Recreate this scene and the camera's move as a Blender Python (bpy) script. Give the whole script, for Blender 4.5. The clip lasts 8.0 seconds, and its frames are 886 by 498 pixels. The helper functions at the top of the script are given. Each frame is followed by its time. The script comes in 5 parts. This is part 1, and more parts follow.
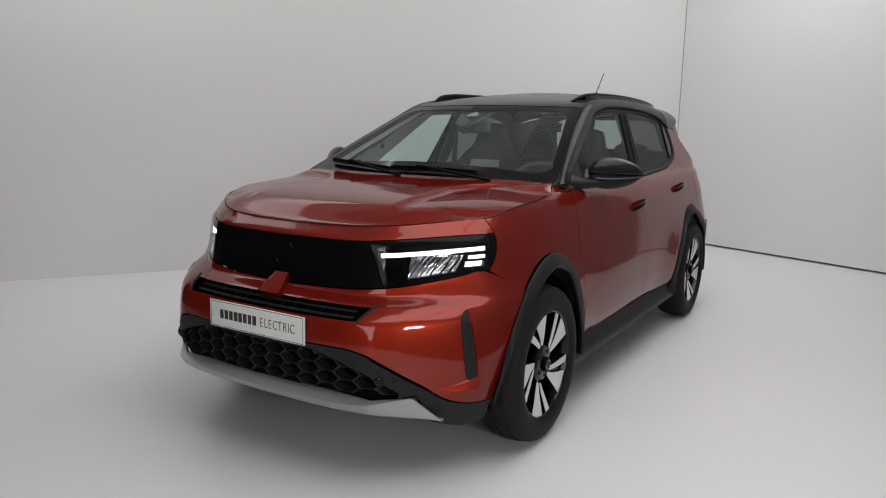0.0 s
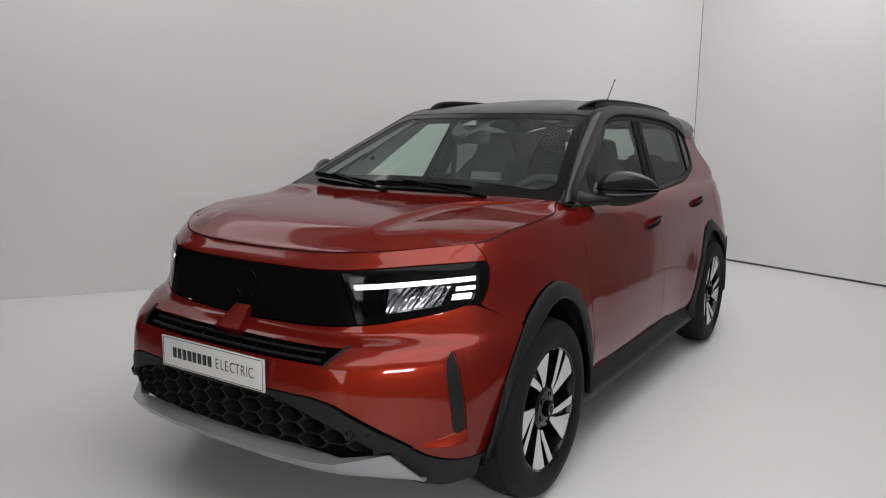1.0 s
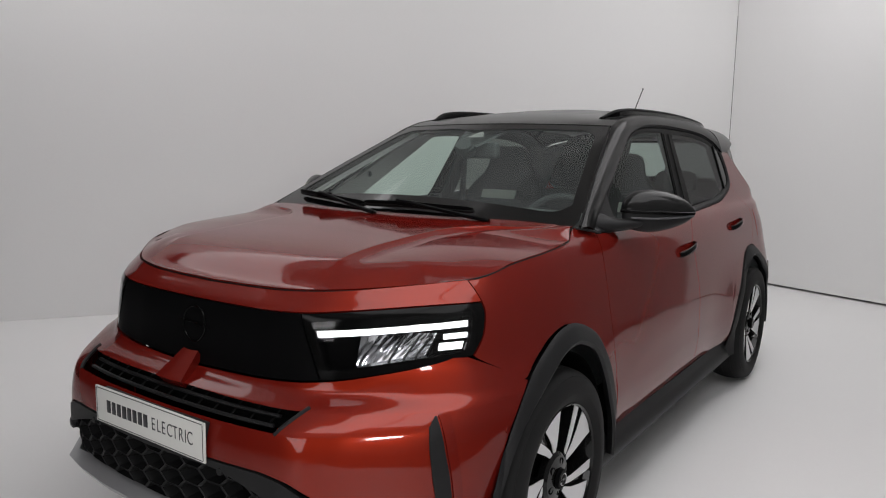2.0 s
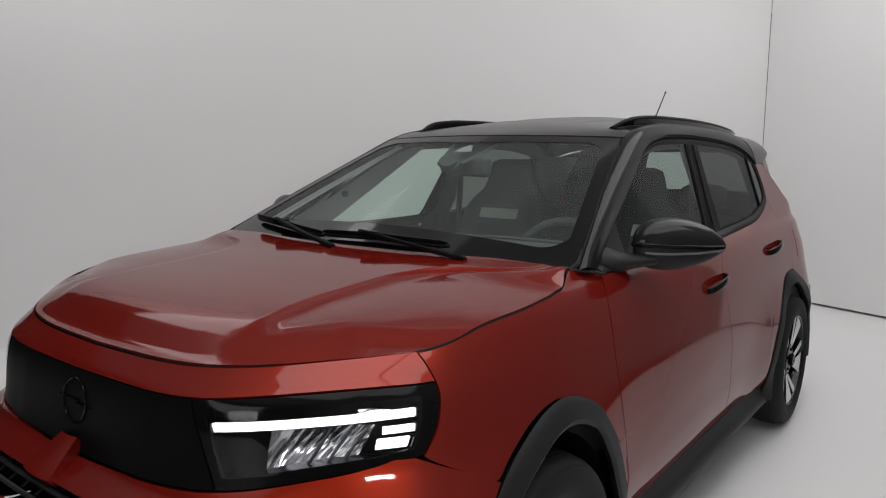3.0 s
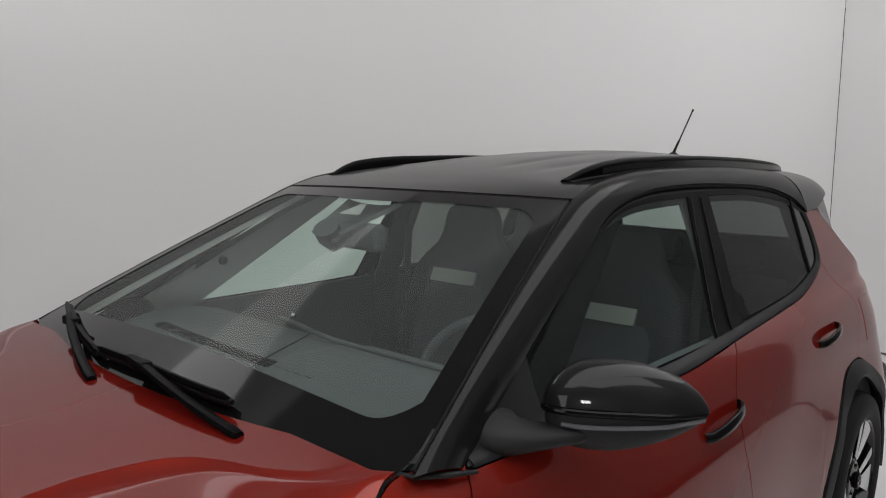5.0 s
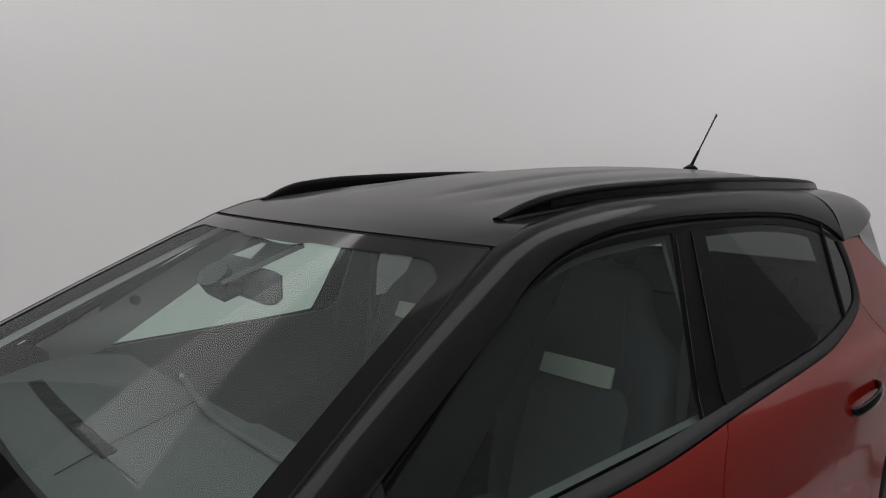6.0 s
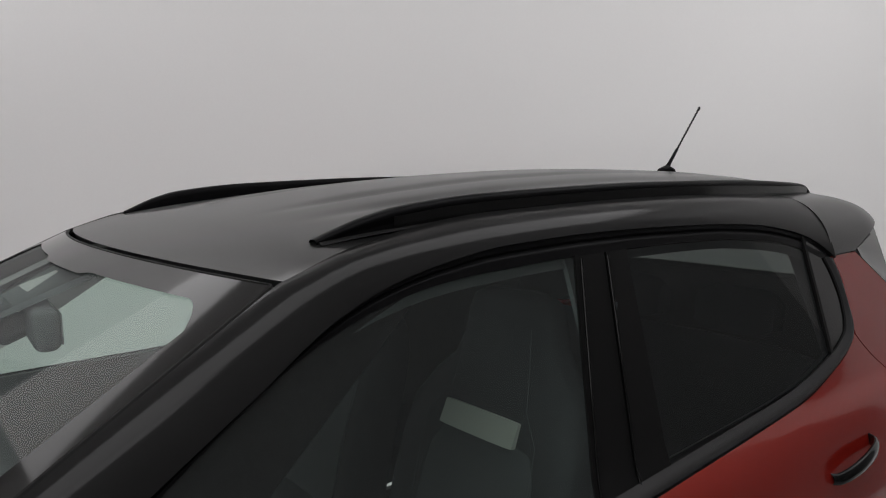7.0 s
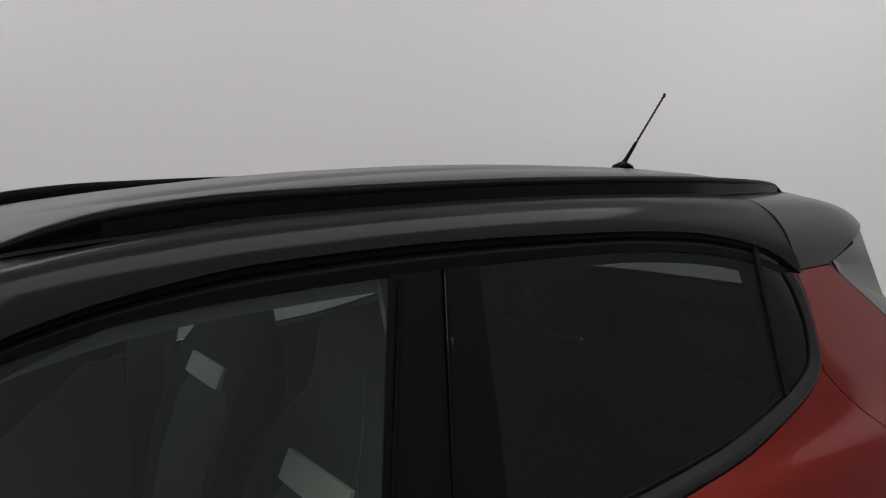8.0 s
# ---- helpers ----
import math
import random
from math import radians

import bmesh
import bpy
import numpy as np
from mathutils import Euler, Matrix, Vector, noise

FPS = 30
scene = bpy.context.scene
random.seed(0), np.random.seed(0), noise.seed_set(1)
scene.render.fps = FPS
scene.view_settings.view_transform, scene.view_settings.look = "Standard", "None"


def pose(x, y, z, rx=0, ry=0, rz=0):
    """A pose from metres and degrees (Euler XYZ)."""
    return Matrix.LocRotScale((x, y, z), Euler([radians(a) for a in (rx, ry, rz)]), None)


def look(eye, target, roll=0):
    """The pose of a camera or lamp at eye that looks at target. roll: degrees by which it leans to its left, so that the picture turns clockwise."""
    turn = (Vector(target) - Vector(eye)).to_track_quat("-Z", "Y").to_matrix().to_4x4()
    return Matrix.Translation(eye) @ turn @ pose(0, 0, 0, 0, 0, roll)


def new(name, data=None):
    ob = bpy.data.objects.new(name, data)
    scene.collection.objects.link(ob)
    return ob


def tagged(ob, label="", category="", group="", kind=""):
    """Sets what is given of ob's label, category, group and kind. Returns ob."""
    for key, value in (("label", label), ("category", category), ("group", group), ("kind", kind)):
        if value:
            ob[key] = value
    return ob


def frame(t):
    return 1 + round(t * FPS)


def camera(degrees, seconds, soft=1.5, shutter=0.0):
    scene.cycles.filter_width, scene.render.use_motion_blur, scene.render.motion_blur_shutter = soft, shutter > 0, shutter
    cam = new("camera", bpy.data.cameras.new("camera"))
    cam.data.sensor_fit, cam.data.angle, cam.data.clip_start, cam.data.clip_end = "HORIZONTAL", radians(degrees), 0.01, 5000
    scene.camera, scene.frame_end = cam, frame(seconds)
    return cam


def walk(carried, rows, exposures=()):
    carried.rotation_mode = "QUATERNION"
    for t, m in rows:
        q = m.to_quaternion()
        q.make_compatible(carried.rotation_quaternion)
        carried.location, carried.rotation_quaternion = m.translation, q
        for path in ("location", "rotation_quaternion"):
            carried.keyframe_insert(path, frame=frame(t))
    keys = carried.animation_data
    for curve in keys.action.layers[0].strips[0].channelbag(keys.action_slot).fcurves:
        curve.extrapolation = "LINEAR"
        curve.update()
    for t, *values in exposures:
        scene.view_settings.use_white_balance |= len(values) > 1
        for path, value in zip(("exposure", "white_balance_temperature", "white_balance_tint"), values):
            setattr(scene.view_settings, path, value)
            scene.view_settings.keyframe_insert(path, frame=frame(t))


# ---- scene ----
# Camera and walk
cam = camera(63.0, 8.0, soft=1.1)
PATH = [
    (0, (2.081, -2.777, 1.367), (1.044, -1.099, 1.031), 1.1),
    (0.5, (2.023, -2.595, 1.371), (0.975, -0.923, 1.048), 0.9),
    (1, (1.953, -2.388, 1.373), (0.884, -0.726, 1.061), 0.9),
    (1.5, (1.867, -2.161, 1.374), (0.77, -0.516, 1.07), 0.9),
    (1.7, (1.842, -2.078, 1.362), (0.73, -0.44, 1.078), 1.0),
    (3, (1.645, -1.414, 1.416), (0.45, 0.168, 1.155), 0.5),
    (3.5, (1.612, -1.163, 1.447), (0.374, 0.386, 1.193), 0.3),
    (4, (1.566, -0.875, 1.487), (0.282, 0.637, 1.237), 0.2),
    (4.5, (1.526, -0.616, 1.536), (0.215, 0.874, 1.288), 0.1),
    (4.7, (1.51, -0.518, 1.553), (0.193, 0.966, 1.303), 0.2),
    (6, (1.45, 0.155, 1.649), (-0.004, 1.504, 1.39), -0.1),
    (6.5, (1.428, 0.384, 1.646), (-0.056, 1.7, 1.393), -0.3),
    (7, (1.424, 0.676, 1.643), (-0.104, 1.942, 1.394), -0.8),
    (7.5, (1.412, 0.912, 1.628), (-0.151, 2.134, 1.382), -0.7),
    (8, (1.383, 1.16, 1.613), (-0.204, 2.353, 1.376), -1.0),
]
walk(cam, [(t, look(eye, target, roll)) for t, eye, target, roll in PATH])

# ---- world and lights ----
world = bpy.data.worlds.new("studio_dark")
scene.world = world
world.use_nodes = True
world.node_tree.nodes["Background"].inputs["Color"].default_value = (0.5, 0.5, 0.52, 1)
world.node_tree.nodes["Background"].inputs["Strength"].default_value = 0.02
scene.view_settings.exposure = 0.0


def area_lamp(name, eye, target, size_x, size_y, watts, colour=(1, 1, 1)):
    data = bpy.data.lights.new(name, "AREA")
    data.shape, data.size, data.size_y, data.energy, data.color = "RECTANGLE", size_x, size_y, watts, colour
    ob = new(name, data)
    ob.matrix_world = look(eye, target)
    return ob


TINT = (1.0, 0.985, 0.998)
# three added fill lamps under the ceiling, levels set to balance the room
for x, y, wide, long, level in ((3.1, -0.3, 1.9, 3.4, 2.2), (1.25, 1.3, 1.7, 8.2, 2.15), (-4.0, 2.4, 2.4, 5.8, 2.05)):
    panel = area_lamp("fill_strip", (x, y, 3.97), (x, y, 0.0), wide, long, level * math.pi * wide * long, TINT)
    panel.matrix_world = pose(x, y, 3.97)
# added fill lamps under the ceiling, turned to the two white walls to brighten them
for eye, target, watts in (((0.55, 4.3, 3.8), (-0.95, 5.35, 2.8), 10), ((-0.85, 2.1, 3.8), (-2.4, 3.15, 2.8), 10), ((-2.25, -0.1, 3.8), (-3.8, 0.95, 2.8), 9.5), ((1.3, 4.2, 3.8), (1.95, 5.6, 2.8), 5)):
    area_lamp("wall_fill", eye, target, 2.2, 0.4, watts, TINT)
# a soft box on a stand beside the way in, and far behind it a large added fill lamp
area_lamp("soft_box_and_fill", (3.15, -2.65, 1.42), (0.6, -0.4, 0.85), 0.46, 0.30, 20, TINT)
area_lamp("soft_box_and_fill", (0.3, -6.2, 1.9), (0.2, -0.5, 0.5), 4.4, 2.6, 95, TINT)
# three small bright panels on the open side of the set
for y in (-1.9, -0.75, 0.0):
    area_lamp("led_panel", (3.95, y, 1.75), (0.9, 0.7, 1.1), 0.26, 0.08, 2.5, TINT)

# ---- materials ----


def material(name, colour, rough=0.5, metal=0.0, coat=0.0, coat_rough=0.03, grain=0.0, grain_size=300.0, bump=0.0, blotch=0.0, blotch_size=3.0, spec=0.5, ior=1.5):
    """A principled material with fine grain and slow blotches in roughness and colour, and a fine bump."""
    mat = bpy.data.materials.new(name)
    mat.use_nodes = True
    nodes, links = mat.node_tree.nodes, mat.node_tree.links
    b = nodes["Principled BSDF"]
    b.inputs["Metallic"].default_value = metal
    b.inputs["Coat Weight"].default_value = coat
    b.inputs["Coat Roughness"].default_value = coat_rough
    b.inputs["Specular IOR Level"].default_value = spec
    b.inputs["IOR"].default_value = ior
    co = nodes.new("ShaderNodeTexCoord")
    fine = nodes.new("ShaderNodeTexNoise")
    fine.inputs["Scale"].default_value, fine.inputs["Detail"].default_value = grain_size, 3
    slow = nodes.new("ShaderNodeTexNoise")
    slow.inputs["Scale"].default_value, slow.inputs["Detail"].default_value = blotch_size, 5
    for n in (fine, slow):
        links.new(co.outputs["Object"], n.inputs["Vector"])
    total = nodes.new("ShaderNodeMath")
    total.operation = "MULTIPLY_ADD"
    links.new(slow.outputs["Fac"], total.inputs[0])
    total.inputs[1].default_value = blotch
    scaled = nodes.new("ShaderNodeMath")
    scaled.operation = "MULTIPLY_ADD"
    links.new(fine.outputs["Fac"], scaled.inputs[0])
    scaled.inputs[1].default_value = grain
    scaled.inputs[2].default_value = 1 - 0.5 * grain - 0.5 * blotch
    links.new(scaled.outputs[0], total.inputs[2])
    mul = nodes.new("ShaderNodeVectorMath")
    mul.operation = "SCALE"
    mul.inputs[0].default_value = colour
    links.new(total.outputs[0], mul.inputs["Scale"])
    links.new(mul.outputs[0], b.inputs["Base Color"])
    r = nodes.new("ShaderNodeMath")
    r.operation = "MULTIPLY"
    r.inputs[1].default_value = rough
    links.new(total.outputs[0], r.inputs[0])
    links.new(r.outputs[0], b.inputs["Roughness"])
    if bump:
        bp = nodes.new("ShaderNodeBump")
        bp.inputs["Strength"].default_value, bp.inputs["Distance"].default_value = bump, 0.001
        links.new(fine.outputs["Fac"], bp.inputs["Height"])
        links.new(bp.outputs["Normal"], b.inputs["Normal"])
    return mat


def glass(name, tint, gloss_rough=0.0, base=0.04, edge=0.85, haze=0.0):
    """Thin tinted glass: what lies behind it, tinted, under a Fresnel mirror sheen and a reflected haze painted as pale
    diffuse colour.
    """
    mat = bpy.data.materials.new(name)
    mat.use_nodes = True
    nodes, links = mat.node_tree.nodes, mat.node_tree.links
    nodes.clear()
    out = nodes.new("ShaderNodeOutputMaterial")
    mix = nodes.new("ShaderNodeMixShader")
    see = nodes.new("ShaderNodeBsdfTransparent")
    see.inputs["Color"].default_value = (*tint, 1)
    # pale diffuse colour painted in for the haze of reflections on the glass
    haze_diffuse = nodes.new("ShaderNodeBsdfDiffuse")
    haze_diffuse.inputs["Color"].default_value = (0.75, 0.8, 0.8, 1)
    veil = nodes.new("ShaderNodeMixShader")
    veil.inputs[0].default_value = haze
    links.new(see.outputs[0], veil.inputs[1])
    links.new(haze_diffuse.outputs[0], veil.inputs[2])
    shine = nodes.new("ShaderNodeBsdfGlossy")
    shine.inputs["Roughness"].default_value = gloss_rough
    facing = nodes.new("ShaderNodeLayerWeight")
    facing.inputs["Blend"].default_value = 0.5
    power = nodes.new("ShaderNodeMath")
    power.operation, power.inputs[1].default_value = "POWER", 5.0
    links.new(facing.outputs["Facing"], power.inputs[0])
    sheen = nodes.new("ShaderNodeMath")
    sheen.operation, sheen.inputs[1].default_value, sheen.inputs[2].default_value = "MULTIPLY_ADD", edge, base
    links.new(power.outputs[0], sheen.inputs[0])
    links.new(sheen.outputs[0], mix.inputs[0])
    links.new(veil.outputs[0], mix.inputs[1])
    links.new(shine.outputs[0], mix.inputs[2])
    links.new(mix.outputs[0], out.inputs["Surface"])
    return mat


def car_paint(name, ground, flake, flakes, clear):
    """Metallic paint: a deep ground coat, glossy flakes that show where the surface faces the eye, and a clear coat."""
    mat = material(name, ground, 0.55, grain=0.10, grain_size=1800, blotch=0.03, spec=0.0)
    nodes, links = mat.node_tree.nodes, mat.node_tree.links
    body, out = nodes["Principled BSDF"], nodes["Material Output"]
    facing = nodes.new("ShaderNodeLayerWeight")
    facing.inputs["Blend"].default_value = 0.5

    def maths(kind, a, b, c=0.0):
        n = nodes.new("ShaderNodeMath")
        n.operation = kind
        for i, value in enumerate((a, b, c)):
            if isinstance(value, float):
                n.inputs[i].default_value = value
            else:
                links.new(value, n.inputs[i])
        return n.outputs[0]

    def gloss(colour, rough):
        n = nodes.new("ShaderNodeBsdfGlossy")
        n.inputs["Color"].default_value = (*colour, 1)
        n.inputs["Roughness"].default_value = rough
        return n.outputs[0]

    def mixed(share, a, b):
        n = nodes.new("ShaderNodeMixShader")
        links.new(share, n.inputs[0])
        links.new(a, n.inputs[1])
        links.new(b, n.inputs[2])
        return n.outputs[0]

    towards = maths("SUBTRACT", 1.0, facing.outputs["Facing"])
    flake_share = maths("MULTIPLY", maths("POWER", towards, 2.4), flakes)
    sparkle = mixed(flake_share, body.outputs[0], gloss(flake, 0.42))
    coat_share = maths("MULTIPLY_ADD", maths("POWER", facing.outputs["Facing"], 5.0), 0.95 * clear, 0.042 * clear)
    links.new(mixed(coat_share, sparkle, gloss((1, 1, 1), 0.06)), out.inputs["Surface"])
    return mat


def glow(name, colour, strength):
    mat = bpy.data.materials.new(name)
    mat.use_nodes = True
    b = mat.node_tree.nodes["Principled BSDF"]
    b.inputs["Base Color"].default_value = (0.8, 0.8, 0.8, 1)
    b.inputs["Emission Color"].default_value = (*colour, 1)
    b.inputs["Emission Strength"].default_value = strength
    return mat


PAINT = car_paint("red_metallic_paint", (0.13, 0.008, 0.0055), (0.74, 0.062, 0.018), 0.29, 0.80)
ROOF_BLACK = material("gloss_black_paint", (0.009, 0.009, 0.009), 0.35, 0.0, 0.42, 0.04, spec=0.08, grain=0.1, grain_size=900, blotch=0.05)
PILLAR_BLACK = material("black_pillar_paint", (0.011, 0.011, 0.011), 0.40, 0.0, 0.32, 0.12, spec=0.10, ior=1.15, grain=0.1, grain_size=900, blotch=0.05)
PILLAR_FILM = material("black_pillar_film", (0.006, 0.006, 0.006), 0.45, spec=0.10, ior=1.3, grain=0.1, grain_size=600, blotch=0.06)
PIANO = material("piano_black", (0.004, 0.004, 0.004), 0.10, 0.0, 0.0, 0.01, grain=0.08, blotch=0.05, spec=0.14)
PLASTIC = material("grained_black_plastic", (0.012, 0.012, 0.0125), 0.55, spec=0.28, grain=0.3, grain_size=700, bump=0.35, blotch=0.12)
SATIN = material("satin_black_panel", (0.004, 0.004, 0.0043), 0.38, spec=0.22, ior=1.18, grain=0.1, grain_size=600, bump=0.06, blotch=0.06)
FRIT = material("printed_glass_border", (0.005, 0.005, 0.005), 0.06, grain=0.05, spec=0.18)
SILVER = material("silver_skid_paint", (0.40, 0.40, 0.41), 0.42, 0.55, 0.2, 0.1, grain=0.08, grain_size=900, blotch=0.06)
RUBBER = material("tyre_rubber", (0.010, 0.010, 0.010), 0.7, spec=0.25, grain=0.25, grain_size=260, bump=0.3, blotch=0.2, blotch_size=9)
MACHINED = material("machined_alloy", (0.78, 0.78, 0.79), 0.38, 0.45, grain=0.06, grain_size=500, blotch=0.08)
ALLOY_BLACK = material("gloss_black_alloy", (0.006, 0.006, 0.006), 0.14, 0.0, 0.35, 0.02, spec=0.2, grain=0.1, blotch=0.08)
INDICATOR = material("smoked_indicator", (0.09, 0.09, 0.095), 0.2, grain=0.05, blotch=0.05)
CHROME = material("chrome", (0.75, 0.75, 0.76), 0.12, 1.0, grain=0.05, blotch=0.05)
RUBBER_SEAL = material("rubber_seal", (0.005, 0.005, 0.005), 0.6, grain=0.2, spec=0.2)
# near-black for black parts, and for hollows whose shade is put into the colour
SHADE_AND_BLACK = material("hollow_shade_and_black_parts", (0.003, 0.003, 0.003), 0.8, grain=0.2, spec=0.05)
WINDSCREEN = glass("windscreen_glass", (0.76, 0.87, 0.81), 0.0, 0.02, 0.28, 0.045)
SIDE_GLASS = glass("side_glass", (0.72, 0.83, 0.78), 0.0, 0.016, 0.32, 0.017)
PRIVACY = glass("privacy_glass", (0.20, 0.215, 0.21), 0.0, 0.016, 0.36, 0.012)
REAR_GLASS = glass("rear_screen_glass", (0.46, 0.51, 0.49), 0.0, 0.02, 0.5, 0.012)
LENS = glass("clear_lens", (0.93, 0.94, 0.95))
LAMP_WHITE = glow("lit_lamp", (0.97, 0.985, 1.0), 1.9)
REFLECTOR = material("lamp_reflector", (0.60, 0.60, 0.62), 0.20, 1.0, grain=0.05, blotch=0.1)
PLATE_WHITE = material("plate_white", (0.74, 0.74, 0.70), 0.35, grain=0.03, blotch=0.05)
INK = material("plate_ink", (0.02, 0.02, 0.022), 0.4)
CABIN = material("cabin_grey_plastic", (0.085, 0.093, 0.095), 0.6, spec=0.12, grain=0.08, grain_size=90, bump=0.03, blotch=0.1)
CABIN_LIGHT = material("headliner_cloth", (0.38, 0.38, 0.37), 0.9, spec=0.1, grain=0.05, grain_size=60, blotch=0.05)
SEAT_CLOTH = material("dark_seat_cloth", (0.046, 0.051, 0.053), 0.85, spec=0.12, grain=0.12, grain_size=90, bump=0.05, blotch=0.15)
SEAT_GREY = material("grey_seat_cloth", (0.085, 0.093, 0.096), 0.8, spec=0.12, grain=0.12, grain_size=90, bump=0.05, blotch=0.15)
SEAT_BAND = material("pale_seat_band", (0.5, 0.52, 0.47), 0.7, grain=0.1, grain_size=90, bump=0.05, blotch=0.08)
TAIL_RED = material("tail_lamp_red", (0.35, 0.01, 0.01), 0.1, 0.0, 0.6)
FLOOR_MAT = material("white_studio_floor", (0.77, 0.765, 0.76), 0.42, grain=0.03, grain_size=60, blotch=0.07, blotch_size=0.7, spec=0.35)
WALL_MAT = material("white_studio_wall", (0.76, 0.755, 0.75), 0.75, grain=0.03, grain_size=80, bump=0.05, blotch=0.05, blotch_size=0.5, spec=0.25)
UNSEEN_GREY = material("unseen_side_grey", (0.27, 0.27, 0.27), 0.85, grain=0.05, blotch=0.1, blotch_size=0.6)
UNSEEN_BLACK = material("unseen_black", (0.03, 0.03, 0.03), 0.9, grain=0.1, blotch=0.1)


# ---- mesh helpers ----


def smooth(mesh, angle=32):
    for p in mesh.polygons:
        p.use_smooth = True
    mesh.set_sharp_from_angle(angle=radians(angle))


def part(name, geo, mat, parent=None, label="", angle=32):
    """Links geometry (a bmesh, or verts and faces) as one mesh object under a thing or a part."""
    mesh = bpy.data.meshes.new(name)
    if isinstance(geo, bmesh.types.BMesh):
        geo.to_mesh(mesh)
        geo.free()
    else:
        verts, faces = geo
        mesh.from_pydata([tuple(float(c) for c in v) for v in verts], [], faces)
    mesh.update()
    smooth(mesh, angle)
    mesh.materials.append(mat)
    ob = new(name, mesh)
    ob.parent = parent
    if label:
        ob["label"] = label
    return ob


def join(*geos):
    verts, faces = [], []
    for v, f in geos:
        n = len(verts)
        verts += [tuple(p) for p in v]
        faces += [tuple(i + n for i in face) for face in f]
    return verts, faces


def mirrored(geo):
    verts, faces = geo
    return [(-x, y, z) for x, y, z in verts], [tuple(reversed(f)) for f in faces]


def patch(fn, us, vs, skirt=0.018, lip=0.0015, centre=(0.0, 1.3, 0.75), skip=None, lift=0.0):
    """A curved sheet over u and v with a rounded rim turned inwards. fn gives a point; lift moves it along its normal."""
    p = np.array([[fn(u, v) for v in vs] for u in us], float)
    du, dv = np.gradient(p, axis=0), np.gradient(p, axis=1)
    nrm = np.cross(du, dv)
    nrm /= np.linalg.norm(nrm, axis=2, keepdims=True) + 1e-12
    if ((p - np.array(centre)) * nrm).sum() < 0:
        nrm = -nrm
        turned = True
    else:
        turned = False
    p = p + lift * nrm
    a, b = len(us), len(vs)
    verts = [tuple(q) for q in p.reshape(-1, 3)]
    faces = []
    for i in range(a - 1):
        for j in range(b - 1):
            if skip and skip(p[i : i + 2, j : j + 2].reshape(-1, 3).mean(0)):
                continue
            f = (i * b + j, (i + 1) * b + j, (i + 1) * b + j + 1, i * b + j + 1)
            faces.append(f[::-1] if turned else f)
    if skirt:
        loop = [(i, 0) for i in range(a)] + [(a - 1, j) for j in range(1, b)] + [(i, b - 1) for i in range(a - 2, -1, -1)] + [(0, j) for j in range(b - 2, 0, -1)]
        n = len(loop)
        base = len(verts)
        for depth in (lip, skirt):
            for i, j in loop:
                verts.append(tuple(p[i, j] - depth * nrm[i, j]))
        # the rim: a narrow chamfer, then the turned-in flange
        for k in range(n):
            k2 = (k + 1) % n
            o, o2 = loop[k][0] * b + loop[k][1], loop[k2][0] * b + loop[k2][1]
            for lo, hi in (((o, o2), (base + k, base + k2)), ((base + k, base + k2), (base + n + k, base + n + k2))):
                f = (lo[0], hi[0], hi[1], lo[1])
                faces.append(f[::-1] if turned else f)
    return verts, faces


def steps(a, b, n):
    return [a + (b - a) * i / n for i in range(n + 1)]


def knots(xs, ys):
    """A monotone cubic through a few knots."""
    xs, ys = np.array(xs, float), np.array(ys, float)
    h = np.diff(xs)
    d = np.diff(ys) / h
    m = np.zeros(len(xs))
    m[0], m[-1] = d[0], d[-1]
    for i in range(1, len(xs) - 1):
        if d[i - 1] * d[i] > 0:
            m[i] = (h[i - 1] + h[i]) * 3 / ((2 * h[i] + h[i - 1]) / d[i - 1] + (h[i] + 2 * h[i - 1]) / d[i])

    def f(x):
        x = min(max(x, xs[0]), xs[-1])
        i = min(max(int(np.searchsorted(xs, x, side="right")) - 1, 0), len(xs) - 2)
        t = (x - xs[i]) / h[i]
        return float((2 * t**3 - 3 * t * t + 1) * ys[i] + (t**3 - 2 * t * t + t) * h[i] * m[i] + (-2 * t**3 + 3 * t * t) * ys[i + 1] + (t**3 - t * t) * h[i] * m[i + 1])

    return f


def ease(t):
    t = min(max(t, 0.0), 1.0)
    return t * t * (3 - 2 * t)


def lerp(a, b, t):
    return a + (b - a) * t


def tube(points, radius, sides=8, closed=False, squash=1.0):
    """A round bar along a line of points; radius may be a list."""
    pts = [Vector(p) for p in points]
    n = len(pts)
    rad = radius if isinstance(radius, (list, tuple)) else [radius] * n
    verts, faces = [], []
    up = Vector((0, 0, 1))
    for i, p in enumerate(pts):
        ahead = (pts[(i + 1) % n] - pts[i - 1]) if closed else (pts[min(i + 1, n - 1)] - pts[max(i - 1, 0)])
        ahead.normalize()
        side = ahead.cross(up)
        if side.length < 0.05:
            side = ahead.cross(Vector((0, 1, 0)))
        side.normalize()
        top = side.cross(ahead).normalized()
        for k in range(sides):
            a = 2 * math.pi * k / sides
            verts.append(tuple(p + rad[i] * (math.cos(a) * side + squash * math.sin(a) * top)))
    for i in range(n if closed else n - 1):
        j = (i + 1) % n
        for k in range(sides):
            faces.append((i * sides + k, i * sides + (k + 1) % sides, j * sides + (k + 1) % sides, j * sides + k))
    if not closed:
        faces.append(tuple(range(sides - 1, -1, -1)))
        faces.append(tuple((n - 1) * sides + k for k in range(sides)))
    return verts, faces


